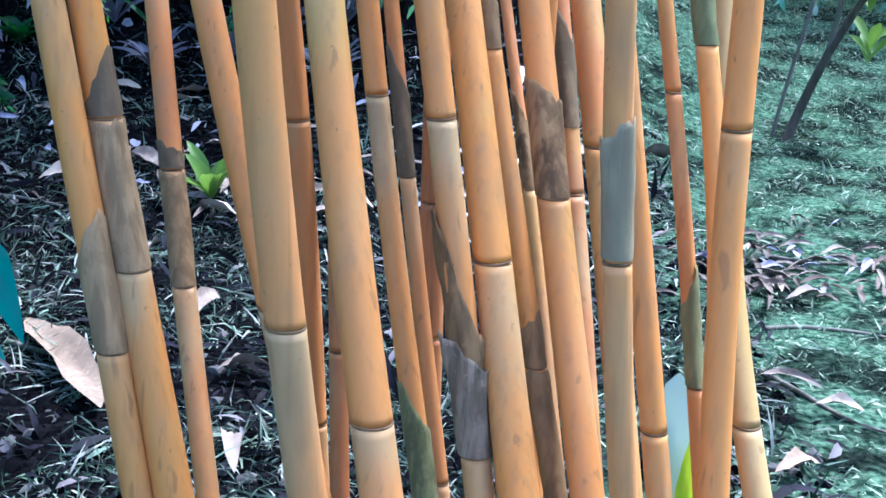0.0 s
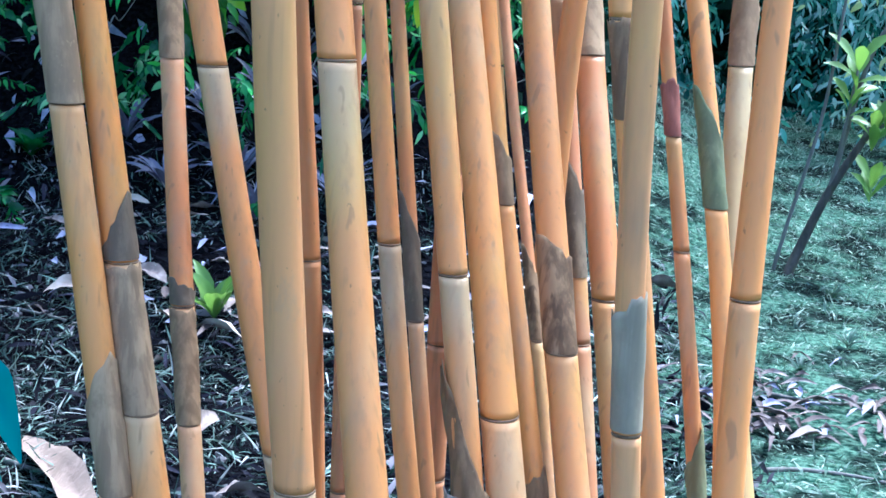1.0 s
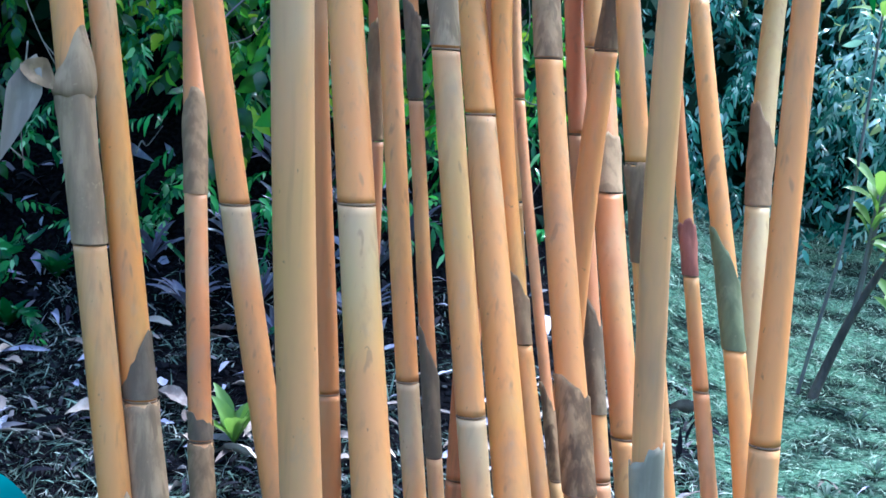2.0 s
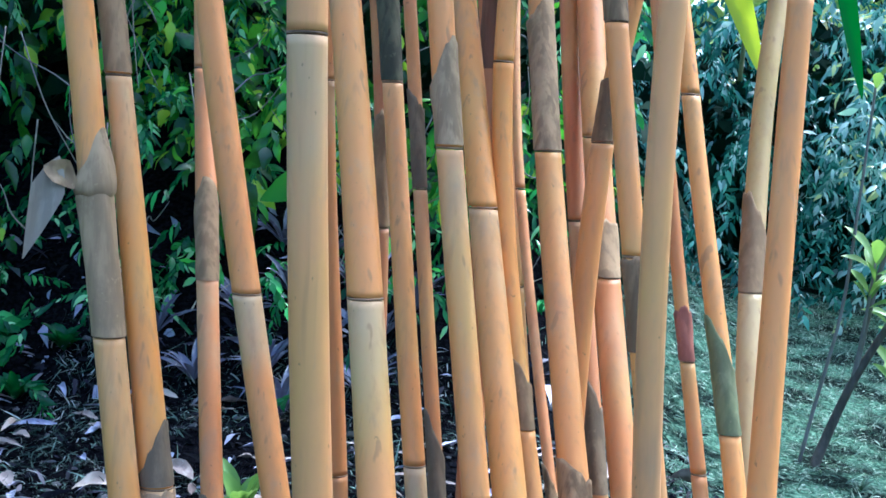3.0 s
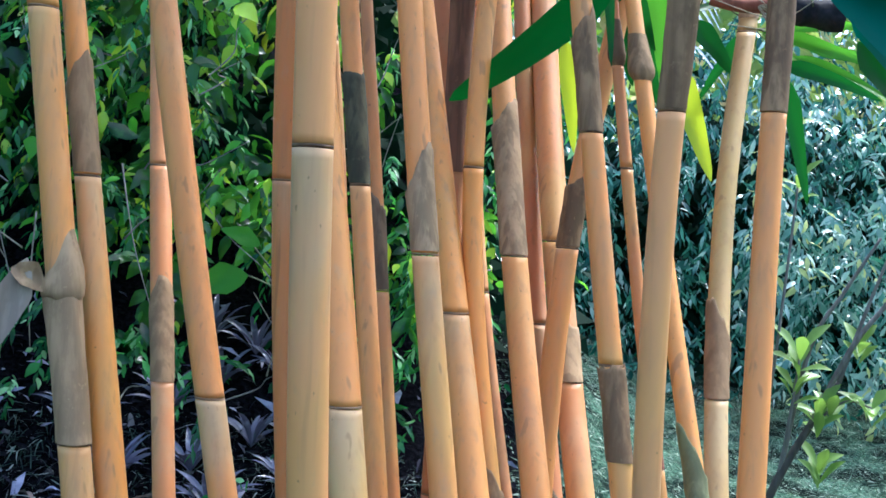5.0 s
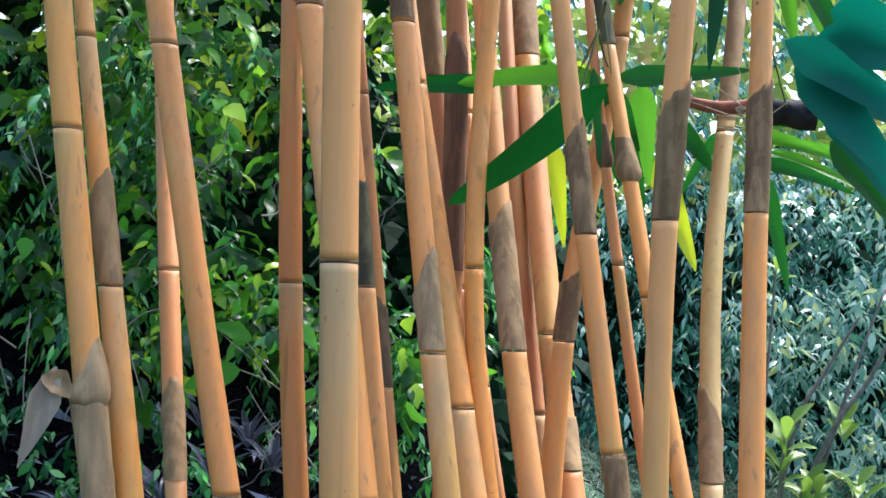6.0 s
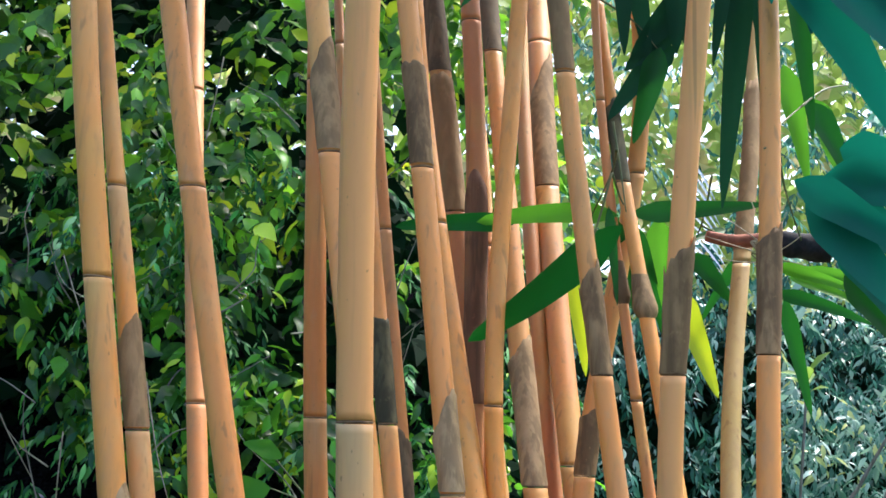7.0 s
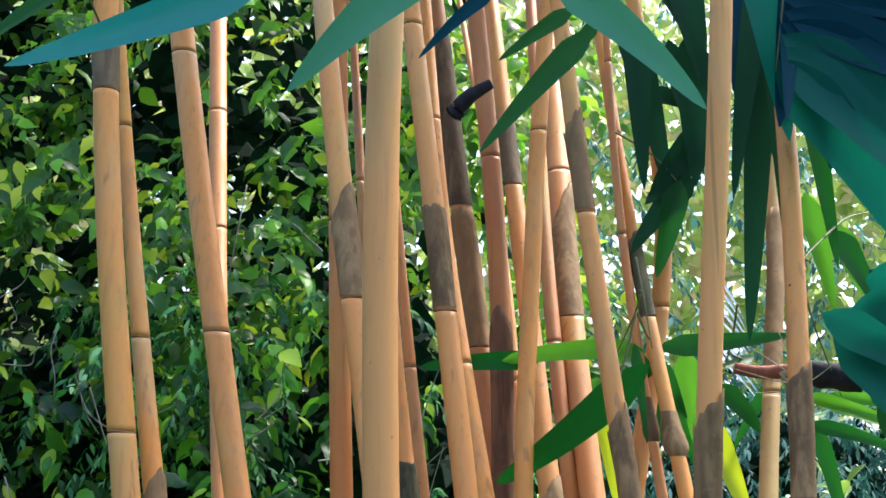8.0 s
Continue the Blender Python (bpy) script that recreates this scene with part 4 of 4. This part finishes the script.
# ---- fallen things on the ground ----
def fallen(x, y, angle, length, width, look_of, label, name="fallen_leaf", curl=0.25, lift=0.02, blunt=0.0, twist=None):
    z = ground_z(x, y)
    d = Vector((math.cos(angle), math.sin(angle), 0)) * length * 0.5
    v, f = blade_mesh(-d + Vector((0, 0, lift)), d + Vector((0, 0, lift + 0.01)), width, (0.05, -0.15, 1), sag=curl * 0.5, fold=0.3, steps=9, wide=rng.uniform(0.25, 0.6), twist=rng.uniform(-1.2, 1.2) if twist is None else twist, crumple=0.12, taper=blunt or rng.uniform(0.4, 0.9))
    ob = new(name, mesh(name, v, f, MAT[look_of]))
    ob.location = (x, y, z)
    tagged(ob, label, "dead leaf", "fallen leaves")


fallen(-1.15, 3.52, -1.0, 0.84, 0.135, "pink_sheath", "large pale pinkish dry culm sheath on the soil", "fallen_sheath", 0.02, blunt=0.25, twist=-0.25)
for x, y, a, ln, w, c in [(-1.43, 5.4, 2.6, 0.24, 0.09, "pale_litter"), (-1.18, 4.6, 1.5, 0.30, 0.06, "pale_litter"), (-0.84, 3.95, 1.45, 0.34, 0.06, "pale_litter"), (-0.61, 3.5, 0.1, 0.16, 0.07, "pale_litter"),
                          (-1.0, 4.92, -0.7, 0.34, 0.07, "dead_leaf"), (-0.54, 2.95, 1.9, 0.22, 0.06, "pale_litter"), (0.45, 5.95, 1.2, 0.22, 0.1, "pale_litter"), (0.84, 6.1, -0.5, 0.26, 0.1, "pale_litter"),
                          (1.15, 4.32, 0.2, 0.15, 0.05, "pale_litter"), (1.02, 3.34, -0.4, 0.13, 0.045, "dead_leaf"), (0.93, 3.52, -0.6, 0.2, 0.03, "pale_litter"), (0.83, 2.95, 0.3, 0.12, 0.06, "dead_leaf"),
                          (-1.7, 5.2, 0.4, 0.2, 0.07, "dead_leaf"), (-2.1, 5.2, 2.2, 0.2, 0.07, "pale_litter")]:
    fallen(x, y, a, ln, w, c, "pale curled dry leaf on dark soil" if c == "pale_litter" else "brown curled dead leaf on the ground")
for _ in range(120):
    x, y = rng.gauss(1.17, 0.24), rng.gauss(4.65, 0.26)
    fallen(x, y, rng.uniform(0, 6.3), rng.uniform(0.06, 0.18), rng.uniform(0.012, 0.035), rng.choice(["dark_litter", "dark_litter", "pale_litter", "dark_litter", "violet_litter"]), "curled dry leaf in a small heap on the lawn")
far_litter = []
for _ in range(285):
    x, y = rng.uniform(-2.7, 0.6), rng.uniform(4.9, 7.2)
    if y > 6.2:
        far_litter.append((x, y, ground_z(x, y) + 0.02))
        continue
    fallen(x, y, rng.uniform(0, 6.3), rng.uniform(0.08, 0.25), rng.uniform(0.018, 0.055), rng.choice(["dead_leaf", "dark_litter", "pale_litter", "pale_litter", "violet_litter", "violet_litter", "violet_litter"]), "curled dry leaf on the shaded bank", lift=0.03, curl=rng.uniform(-0.1, 0.3))
for pts in ([(0.95, 4.02), (1.1, 4.05), (1.33, 4.0), (1.5, 3.8)], [(0.87, 3.65), (0.95, 3.5), (1.05, 3.3), (1.2, 3.2)], [(-2.3, 5.0), (-1.9, 5.05), (-1.5, 4.95)], [(1.0, 4.9), (1.3, 4.8), (1.6, 4.9)], [(-1.36, 3.66), (-1.2, 3.6), (-1.08, 3.63), (-0.96, 3.58)]):
    o = Vector((pts[0][0], pts[0][1], ground_z(*pts[0])))
    s = new("fallen_stick", stalk_mesh("fallen_stick", [Vector((x, y, ground_z(x, y) + 0.006)) - o for x, y in pts], 0.009, 0.004, MAT["bark"]))
    s.location = o
    tagged(s, "thin dark fallen stick on the ground", "stick", "sticks")
# a pale standing leaf with a yellow edge beside the canes
v, f = blade_mesh((0, 0, 0), (-0.01, 0.05, 0.365), 0.085, (0, -1, 0.2), sag=0.02, fold=0.1, wide=0.72, taper=0.3, crumple=0.06, steps=16)
pale = thing("pale_leaf", (0.50, 2.62, ground_z(0.50, 2.62)), "pale blue-green upright leaf with a yellow base", "leaf")
part("blade", mesh("blade", v, f, MAT["leaf_mint"]), pale)
v, f = blade_mesh((0.005, -0.03, 0.03), (0.02, -0.01, 0.25), 0.055, (0.2, -1, 0.2), sag=0.02, fold=0.1, wide=0.45, crumple=0.08)
part("yellow_edge", mesh("yellow_edge", v, f, MAT["leaf_yellow"]), pale, "yellow leaf edge")


# ---- leaves in masses ----
def leaf_mass(name, material, places, seed, size, slim, droop, face, label, category, curl=0.25, axes=None, fine=False):
    """Many single blades in one mesh: places of (x, y, z); face: the way that they mostly look."""
    r = np.random.RandomState(seed)
    n = len(places)
    p = np.array(places)
    length = size * np.exp(0.35 * np.clip(r.normal(0, 1, n), -2.0, 1.5))
    width = length * slim * np.exp(r.normal(0, 0.2, n))
    ax = r.normal(0, 1, (n, 3)) * (1, 0.7, 0.6) + np.array([0, -0.35, -droop])
    if axes is not None:
        ax = np.array(axes) + r.normal(0, 0.22, (n, 3))
    ax /= np.linalg.norm(ax, axis=1)[:, None]
    up = r.normal(0, 0.6, (n, 3)) + np.array(face)
    side = np.cross(ax, up)
    side /= np.linalg.norm(side, axis=1)[:, None] + 1e-9
    up = np.cross(side, ax)
    if fine:
        grid = [(0.0, 0.0, 0.0)] + [(u, v * w, 0.10 * abs(v)) for u, w in ((0.18, 0.62), (0.42, 1.0), (0.72, 0.66)) for v in (-0.5, 0.0, 0.5)] + [(1.0, 0.0, -0.10)]
        tri = np.array([(0, 1, 2), (0, 2, 3)] + [t for r0 in (1, 4) for t in ((r0, r0 + 3, r0 + 4), (r0, r0 + 4, r0 + 1), (r0 + 1, r0 + 4, r0 + 5), (r0 + 1, r0 + 5, r0 + 2))] + [(7, 10, 8), (8, 10, 9)])
    else:
        grid = [(0.0, 0.0, 0.0), (0.42, -0.5, 0.05), (0.42, 0.5, 0.05), (1.0, 0.0, -0.10)]
        tri = np.array([(0, 1, 2), (1, 3, 2)])
    verts = np.zeros((n, len(grid), 3))
    for k, (u, v, h) in enumerate(grid):
        bend = -curl * u * u
        verts[:, k] = p + ax * (u * length)[:, None] + side * (v * width)[:, None] + up * ((h * slim * 2 + bend) * length)[:, None]
    base = np.arange(n)[:, None] * len(grid)
    faces = (base[:, :, None] + tri[None]).reshape(-1, 3)
    me = bpy.data.meshes.new(name)
    me.from_pydata(verts.reshape(-1, 3).tolist(), [], faces.tolist())
    me.polygons.foreach_set("use_smooth", [fine] * len(me.polygons))
    me.materials.append(material)
    ob = new(name, me)
    return tagged(ob, label, category, kind="stuff")


def clumps(seed, count, per, box, spread, keep):
    """Leaf places gathered round twigs inside a box; keep(x, y, z) thins them."""
    r = np.random.RandomState(seed)
    out = []
    for _ in range(count):
        c = [r.uniform(a, b) for a, b in box]
        if r.rand() > keep(*c):
            continue
        out.extend((c + r.normal(0, 1, (per, 3)) * spread).tolist())
    return [q for q in out if q[2] > ground_z(q[0], q[1]) + 0.02]


def sprays(seed, count, per, box, reach, droop, keep):
    """Leaf places and the ways they point, set in turn along drooping twigs."""
    r = np.random.RandomState(seed)
    at, way = [], []
    for _ in range(count):
        c = np.array([r.uniform(a, b) for a, b in box])
        if r.rand() > keep(*c):
            continue
        a = r.uniform(0, 2 * math.pi)
        d = np.array([math.cos(a), -abs(math.sin(a)) * 0.9, r.uniform(-1.0, 0.5) - 0.5 * droop])
        d /= np.linalg.norm(d)
        side = np.cross(d, (0, -0.4, 1.0))
        side /= np.linalg.norm(side)
        ln = reach * r.uniform(0.6, 1.3)
        for i in range(per):
            u = (i + 0.5) / per
            p = c + d * ln * u + np.array([0, 0, -droop * 0.5 * ln * u * u])
            if p[2] < ground_z(p[0], p[1]) + 0.02:
                continue
            at.append(p.tolist())
            way.append((d * (0.55 + 0.5 * u) + side * (0.8 if i % 2 else -0.8) * (1 - 0.5 * u) + np.array([0, 0, -0.6 * droop])).tolist())
    return at, way


def face_line(x, z):
    """How far back the hedge's face stands."""
    return 6.0 + 0.12 * z + 0.35 * noise.noise((x * 0.8, z * 0.8, 5)) + 0.25 * max(0.0, x)


def in_hedge(x, y, z):
    return 1.0 if y > face_line(x, z) else 0.0


def bank_top(x, z):
    """1 above the bare littered foot of the bank, 0 on it; greenery reaches down at its far end."""
    foot = 0.92 + 0.3 * noise.noise((x * 1.6, 3, 7))
    return 1.0 if z > foot or x < -2.15 + 0.2 * noise.noise((z * 3, 1, 1)) else 0.0


def patchy(x, z):
    return 0.6 * noise.noise((x * 0.95, z * 1.0, 9)) + 0.55 * noise.noise((x * 2.4, z * 2.4, 4))


def dark_hole(x, y, z):
    """Twig-bare hollows in the hedge, deepest low on the bank."""
    for hx, hz, w, h in ((-1.8, 2.3, 0.24, 0.2), (-1.14, 2.55, 0.24, 0.3), (-2.5, 2.1, 0.3, 0.22), (-1.75, 1.5, 0.22, 0.2)):
        if ((x - hx) / w) ** 2 + ((z - hz) / h) ** 2 < 1 + 0.5 * noise.noise((x * 6, z * 6, 2)):
            return 0.03
    return in_hedge(x, y, z) * bank_top(x, z) * (1.0 if patchy(x, z) > (0.0 if z < 2.6 else -0.08) else 0.04 if z < 3.0 else 0.2)


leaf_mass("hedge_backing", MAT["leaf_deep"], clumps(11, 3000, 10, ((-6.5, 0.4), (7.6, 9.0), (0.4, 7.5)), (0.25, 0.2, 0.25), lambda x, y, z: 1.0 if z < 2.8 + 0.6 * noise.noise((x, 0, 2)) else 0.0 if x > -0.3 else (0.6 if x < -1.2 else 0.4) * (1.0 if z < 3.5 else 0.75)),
          12, 0.20, 0.5, 0.3, (0, -1, 0.4), "near-black leaves painted as the shade inside the hedge", "hedge")
at, way = sprays(1, 4700, 9, ((-5.5, 0.55), (5.7, 8.0), (1.5, 7.5)), 0.36, 0.5, dark_hole)
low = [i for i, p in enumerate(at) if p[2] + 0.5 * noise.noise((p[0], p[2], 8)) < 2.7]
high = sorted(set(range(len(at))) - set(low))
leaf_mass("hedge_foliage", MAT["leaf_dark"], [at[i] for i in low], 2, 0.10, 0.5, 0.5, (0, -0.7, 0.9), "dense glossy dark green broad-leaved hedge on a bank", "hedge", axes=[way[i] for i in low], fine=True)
leaf_mass("upper_foliage", MAT["leaf_upper"], [at[i] for i in high], 22, 0.10, 0.55, 0.5, (0, -0.8, 0.7), "hedge-top leaves, backlight painted into their yellow-green", "hedge", axes=[way[i] for i in high], fine=True)
at, way = sprays(13, 2900, 16, ((-5.5, 0.5), (5.6, 7.2), (0.2, 3.3)), 0.34, 0.9, lambda x, y, z: dark_hole(x, y, z) * (1.0 if noise.noise((x * 1.3, z * 1.3, 21)) > -0.1 else 0.15))
leaf_mass("narrow_foliage", MAT["leaf_narrow"], at, 14, 0.066, 0.28, 0.75, (0, -0.8, 0.8), "narrow drooping emerald foliage on the bank", "hedge", axes=way, fine=True)
at, way = sprays(61, 900, 12, ((-3.2, 0.3), (5.5, 6.9), (0.1, 1.4)), 0.22, 0.5, lambda x, y, z: bank_top(x, z) if z < ground_z(x, y) + 0.5 and noise.noise((x * 1.7, y * 1.7, z * 1.7 + 31)) > 0.02 else 0.03)
leaf_mass("bank_foliage", MAT["leaf_narrow"], at, 62, 0.06, 0.42, 0.4, (0, -0.7, 0.8), "small-leaved green undergrowth on the bank", "undergrowth", axes=way, fine=True)
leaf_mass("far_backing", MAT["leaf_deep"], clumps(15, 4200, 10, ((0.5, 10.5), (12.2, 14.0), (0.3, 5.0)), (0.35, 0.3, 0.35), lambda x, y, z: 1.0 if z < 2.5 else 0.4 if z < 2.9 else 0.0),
          16, 0.24, 0.4, 0.3, (0, -1, 0.4), "near-black leaves painted as the shade in the far shrubbery", "shrubbery")
at, way = sprays(3, 4600, 14, ((0.6, 9.5), (10.3, 12.4), (0.3, 9.0)), 0.42, 0.9, lambda x, y, z: 1.0 if z < 3.2 else 0.85 if z < 3.7 else 0.3)
leaf_mass("far_foliage", MAT["leaf_fine"], at, 4, 0.085, 0.3, 0.7, (0, -0.8, 0.7), "feathery blue-green foliage beyond the lawn", "shrubbery", axes=way, fine=True)
at, way = sprays(33, 900, 12, ((2.3, 7.5), (9.6, 10.4), (0.7, 3.4)), 0.40, 0.6, lambda x, y, z: 1.0 if noise.noise((x * 1.2, z * 1.2, 14)) > -0.05 else 0.1)
leaf_mass("pale_foliage", MAT["leaf_pale"], at, 34, 0.09, 0.3, 0.7, (0, -0.6, 0.9), "pale grey-green speckled shrub foliage beyond the lawn", "shrubbery", axes=way, fine=True)
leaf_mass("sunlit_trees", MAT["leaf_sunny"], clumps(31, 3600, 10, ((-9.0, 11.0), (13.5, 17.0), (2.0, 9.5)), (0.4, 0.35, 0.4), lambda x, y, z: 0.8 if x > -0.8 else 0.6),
          32, 0.24, 0.45, 0.5, (0, -1, 0.5), "trees beyond the garden, sunlight painted into their yellow-green leaves", "trees", fine=True)
# foliage out of view, added to hold back light from both sides
leaf_mass("unseen_side_foliage", MAT["leaf_dark"], clumps(17, 700, 10, ((-6.5, -5.0), (-3.0, 6.5), (0.2, 5.0)), (0.25, 0.25, 0.25), lambda x, y, z: 1) + clumps(18, 700, 10, ((6.0, 7.5), (-3.0, 10.0), (0.2, 5.0)), (0.25, 0.25, 0.25), lambda x, y, z: 1),
          19, 0.26, 0.45, 0.5, (0, 0, 1), "unseen green shrubbery added along both sides to block side light", "shrubbery")
# leaves kept above the view, added so the upper canes stand in shade
at, way = sprays(71, 280, 10, ((-0.7, 1.25), (2.2, 3.9), (4.4, 5.4)), 0.6, 0.6, lambda x, y, z: 1.0 if z > 1.9 + 0.78 * y else 0.0)
keep = [i for i, p in enumerate(at) if p[2] > 1.8 + 0.78 * p[1]]
leaf_mass("bamboo_crown", MAT["leaf_bamboo"], [at[i] for i in keep], 72, 0.24, 0.16, 0.5, (0, 0, 1), "unseen bamboo crown added above the clump to shade the upper canes", "bamboo", axes=[way[i] for i in keep], fine=True)
R = np.random.RandomState
leaf_mass("leaf_litter", MAT["violet_litter"], far_litter, 81, 0.12, 0.28, 0.0, (0, -0.2, 1), "scattered curled dry leaves high on the bank", "leaf litter", curl=0.5)


def heap(x, y):
    """The leaf heap that smothers a patch of the lawn."""
    return math.exp(-((x - 1.15) / 0.33) ** 2 - ((y - 4.6) / 0.36) ** 2)


leaf_mass("lawn_grass", MAT["grass"], [(x, y, ground_z(x, y)) for x, y in zip(R(5).uniform(0.1, 6, 165000), -3.5 + 15 * R(6).uniform(0, 1, 165000) ** 0.8) if 0.7 * noise.noise((x * 2.3, y * 1.4, 2)) + 0.8 * noise.noise((x * 9, y * 6, 5)) + 0.5 * noise.noise((x * 24, y * 16, 8)) > -0.22 - 0.1 * max(0.0, y - 4.5) + max(0.0, 0.9 - x) * 0.7 + 0.9 * heap(x, y)],
          7, 0.034, 0.17, -0.45, (0, 0, 1), "short mossy blue-green lawn grass", "grass", curl=0.9)
leaf_mass("soil_grass", MAT["pale_grass"], [(x, y, ground_z(x, y)) for x, y in zip(R(25).uniform(-1.7, 0.7, 14000), R(26).uniform(-0.5, 5.4, 14000))],
          27, 0.05, 0.09, -0.5, (0, 0, 1), "wiry pale grass and root strands on the soil", "grass", curl=1.1)
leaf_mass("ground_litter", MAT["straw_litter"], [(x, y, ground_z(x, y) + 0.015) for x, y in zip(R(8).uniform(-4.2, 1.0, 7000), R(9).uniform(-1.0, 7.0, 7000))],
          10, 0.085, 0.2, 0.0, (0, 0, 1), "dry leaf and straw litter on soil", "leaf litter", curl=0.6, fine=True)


at = [(x, y, ground_z(x, y) + 0.010) for x, y in zip(R(52).uniform(-2.4, 0.9, 40000), 1.4 + 5.2 * R(53).uniform(0, 1, 40000) ** 1.25) if (x > -0.95 or y > 3.25) and noise.noise((x * 2.2, y * 2.2, 6)) + 0.5 * noise.noise((x * 6, y * 6, 2)) > -0.22]
leaf_mass("straw_strands", MAT["blue_straw"], at, 54, 0.042, 0.11, -0.35, (0, 0, 1), "bluish dry straw strands and moss wisps on soil", "leaf litter", curl=1.7, fine=True)
at = [(x, y, ground_z(x, y)) for x, y in zip(R(55).uniform(-1.5, 0.6, 9000), R(56).uniform(1.6, 4.6, 9000)) if noise.noise((x * 1.8, y * 1.8, 12)) > 0.02 + 0.22 * (y - 2.6)]
leaf_mass("soil_moss", MAT["grass"], at, 57, 0.045, 0.12, -0.5, (0, 0, 1), "mossy green grass wisps between the straw", "grass", curl=0.8)


# ---- clods of soil ----
def clods(seed, count):
    r = np.random.RandomState(seed)
    t = (1 + 5 ** 0.5) / 2
    ico = np.array([(-1, t, 0), (1, t, 0), (-1, -t, 0), (1, -t, 0), (0, -1, t), (0, 1, t), (0, -1, -t), (0, 1, -t), (t, 0, -1), (t, 0, 1), (-t, 0, -1), (-t, 0, 1)]) / 1.9
    tri = np.array([(0, 11, 5), (0, 5, 1), (0, 1, 7), (0, 7, 10), (0, 10, 11), (1, 5, 9), (5, 11, 4), (11, 10, 2), (10, 7, 6), (7, 1, 8), (3, 9, 4), (3, 4, 2), (3, 2, 6), (3, 6, 8), (3, 8, 9), (4, 9, 5), (2, 4, 11), (6, 2, 10), (8, 6, 7), (9, 8, 1)])
    x, y = r.uniform(-4.0, 0.9, count), r.uniform(0.0, 6.6, count)
    size = np.minimum(0.008 * np.exp(r.normal(0.3, 0.6, count)), 0.026)
    p = np.array([(a, b, ground_z(a, b)) for a, b in zip(x, y)])
    verts = p[:, None] + ico[None] * size[:, None, None] * r.uniform(0.6, 1.4, (count, 12, 1)) * np.array([1.2, 1.2, 0.8])
    faces = (np.arange(count)[:, None, None] * 12 + tri[None]).reshape(-1, 3)
    me = bpy.data.meshes.new("soil_clods")
    me.from_pydata(verts.reshape(-1, 3).tolist(), [], faces.tolist())
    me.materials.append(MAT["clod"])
    tagged(new("soil_clods", me), "crumbly dark soil clods and grit", "soil", kind="stuff")


clods(41, 13000)


# ---- bare vines and twigs in the hedge ----
vines = thing("hedge_vines", (-1.5, 6.0, 1.0), "thin grey vines and bare twigs hanging in the hedge", "vine")
for k in range(48):
    a, ln = rng.uniform(-1.3, 1.3), rng.uniform(0.2, 0.6)
    x, z, y = rng.uniform(-1.6, 1.8), rng.uniform(-0.2, 2.4), rng.uniform(-0.15, 0.3)
    run = [(x + ln * u * math.sin(a) + rng.uniform(-0.04, 0.04), y + rng.uniform(-0.05, 0.05), z + ln * u * math.cos(a) + rng.uniform(-0.04, 0.04)) for u in (0.0, 0.3, 0.6, 1.0)]
    part("bare_twig", stalk_mesh("bare_twig", run, 0.0045, 0.0015, MAT["vine" if k % 3 else "bark"], 5), vines)
for k in range(14):
    x, z = rng.uniform(-2.0, 1.6), rng.uniform(0.6, 2.6)
    y = -0.15 + rng.uniform(-0.1, 0.25)
    d = rng.uniform(-0.35, 0.35)
    part("vine", stalk_mesh("vine", [(x, y, z), (x + d * 0.5, y - 0.05, z - 0.35), (x + d, y, z - rng.uniform(0.5, 0.9))], 0.004, 0.002, MAT["vine"], 5), vines)
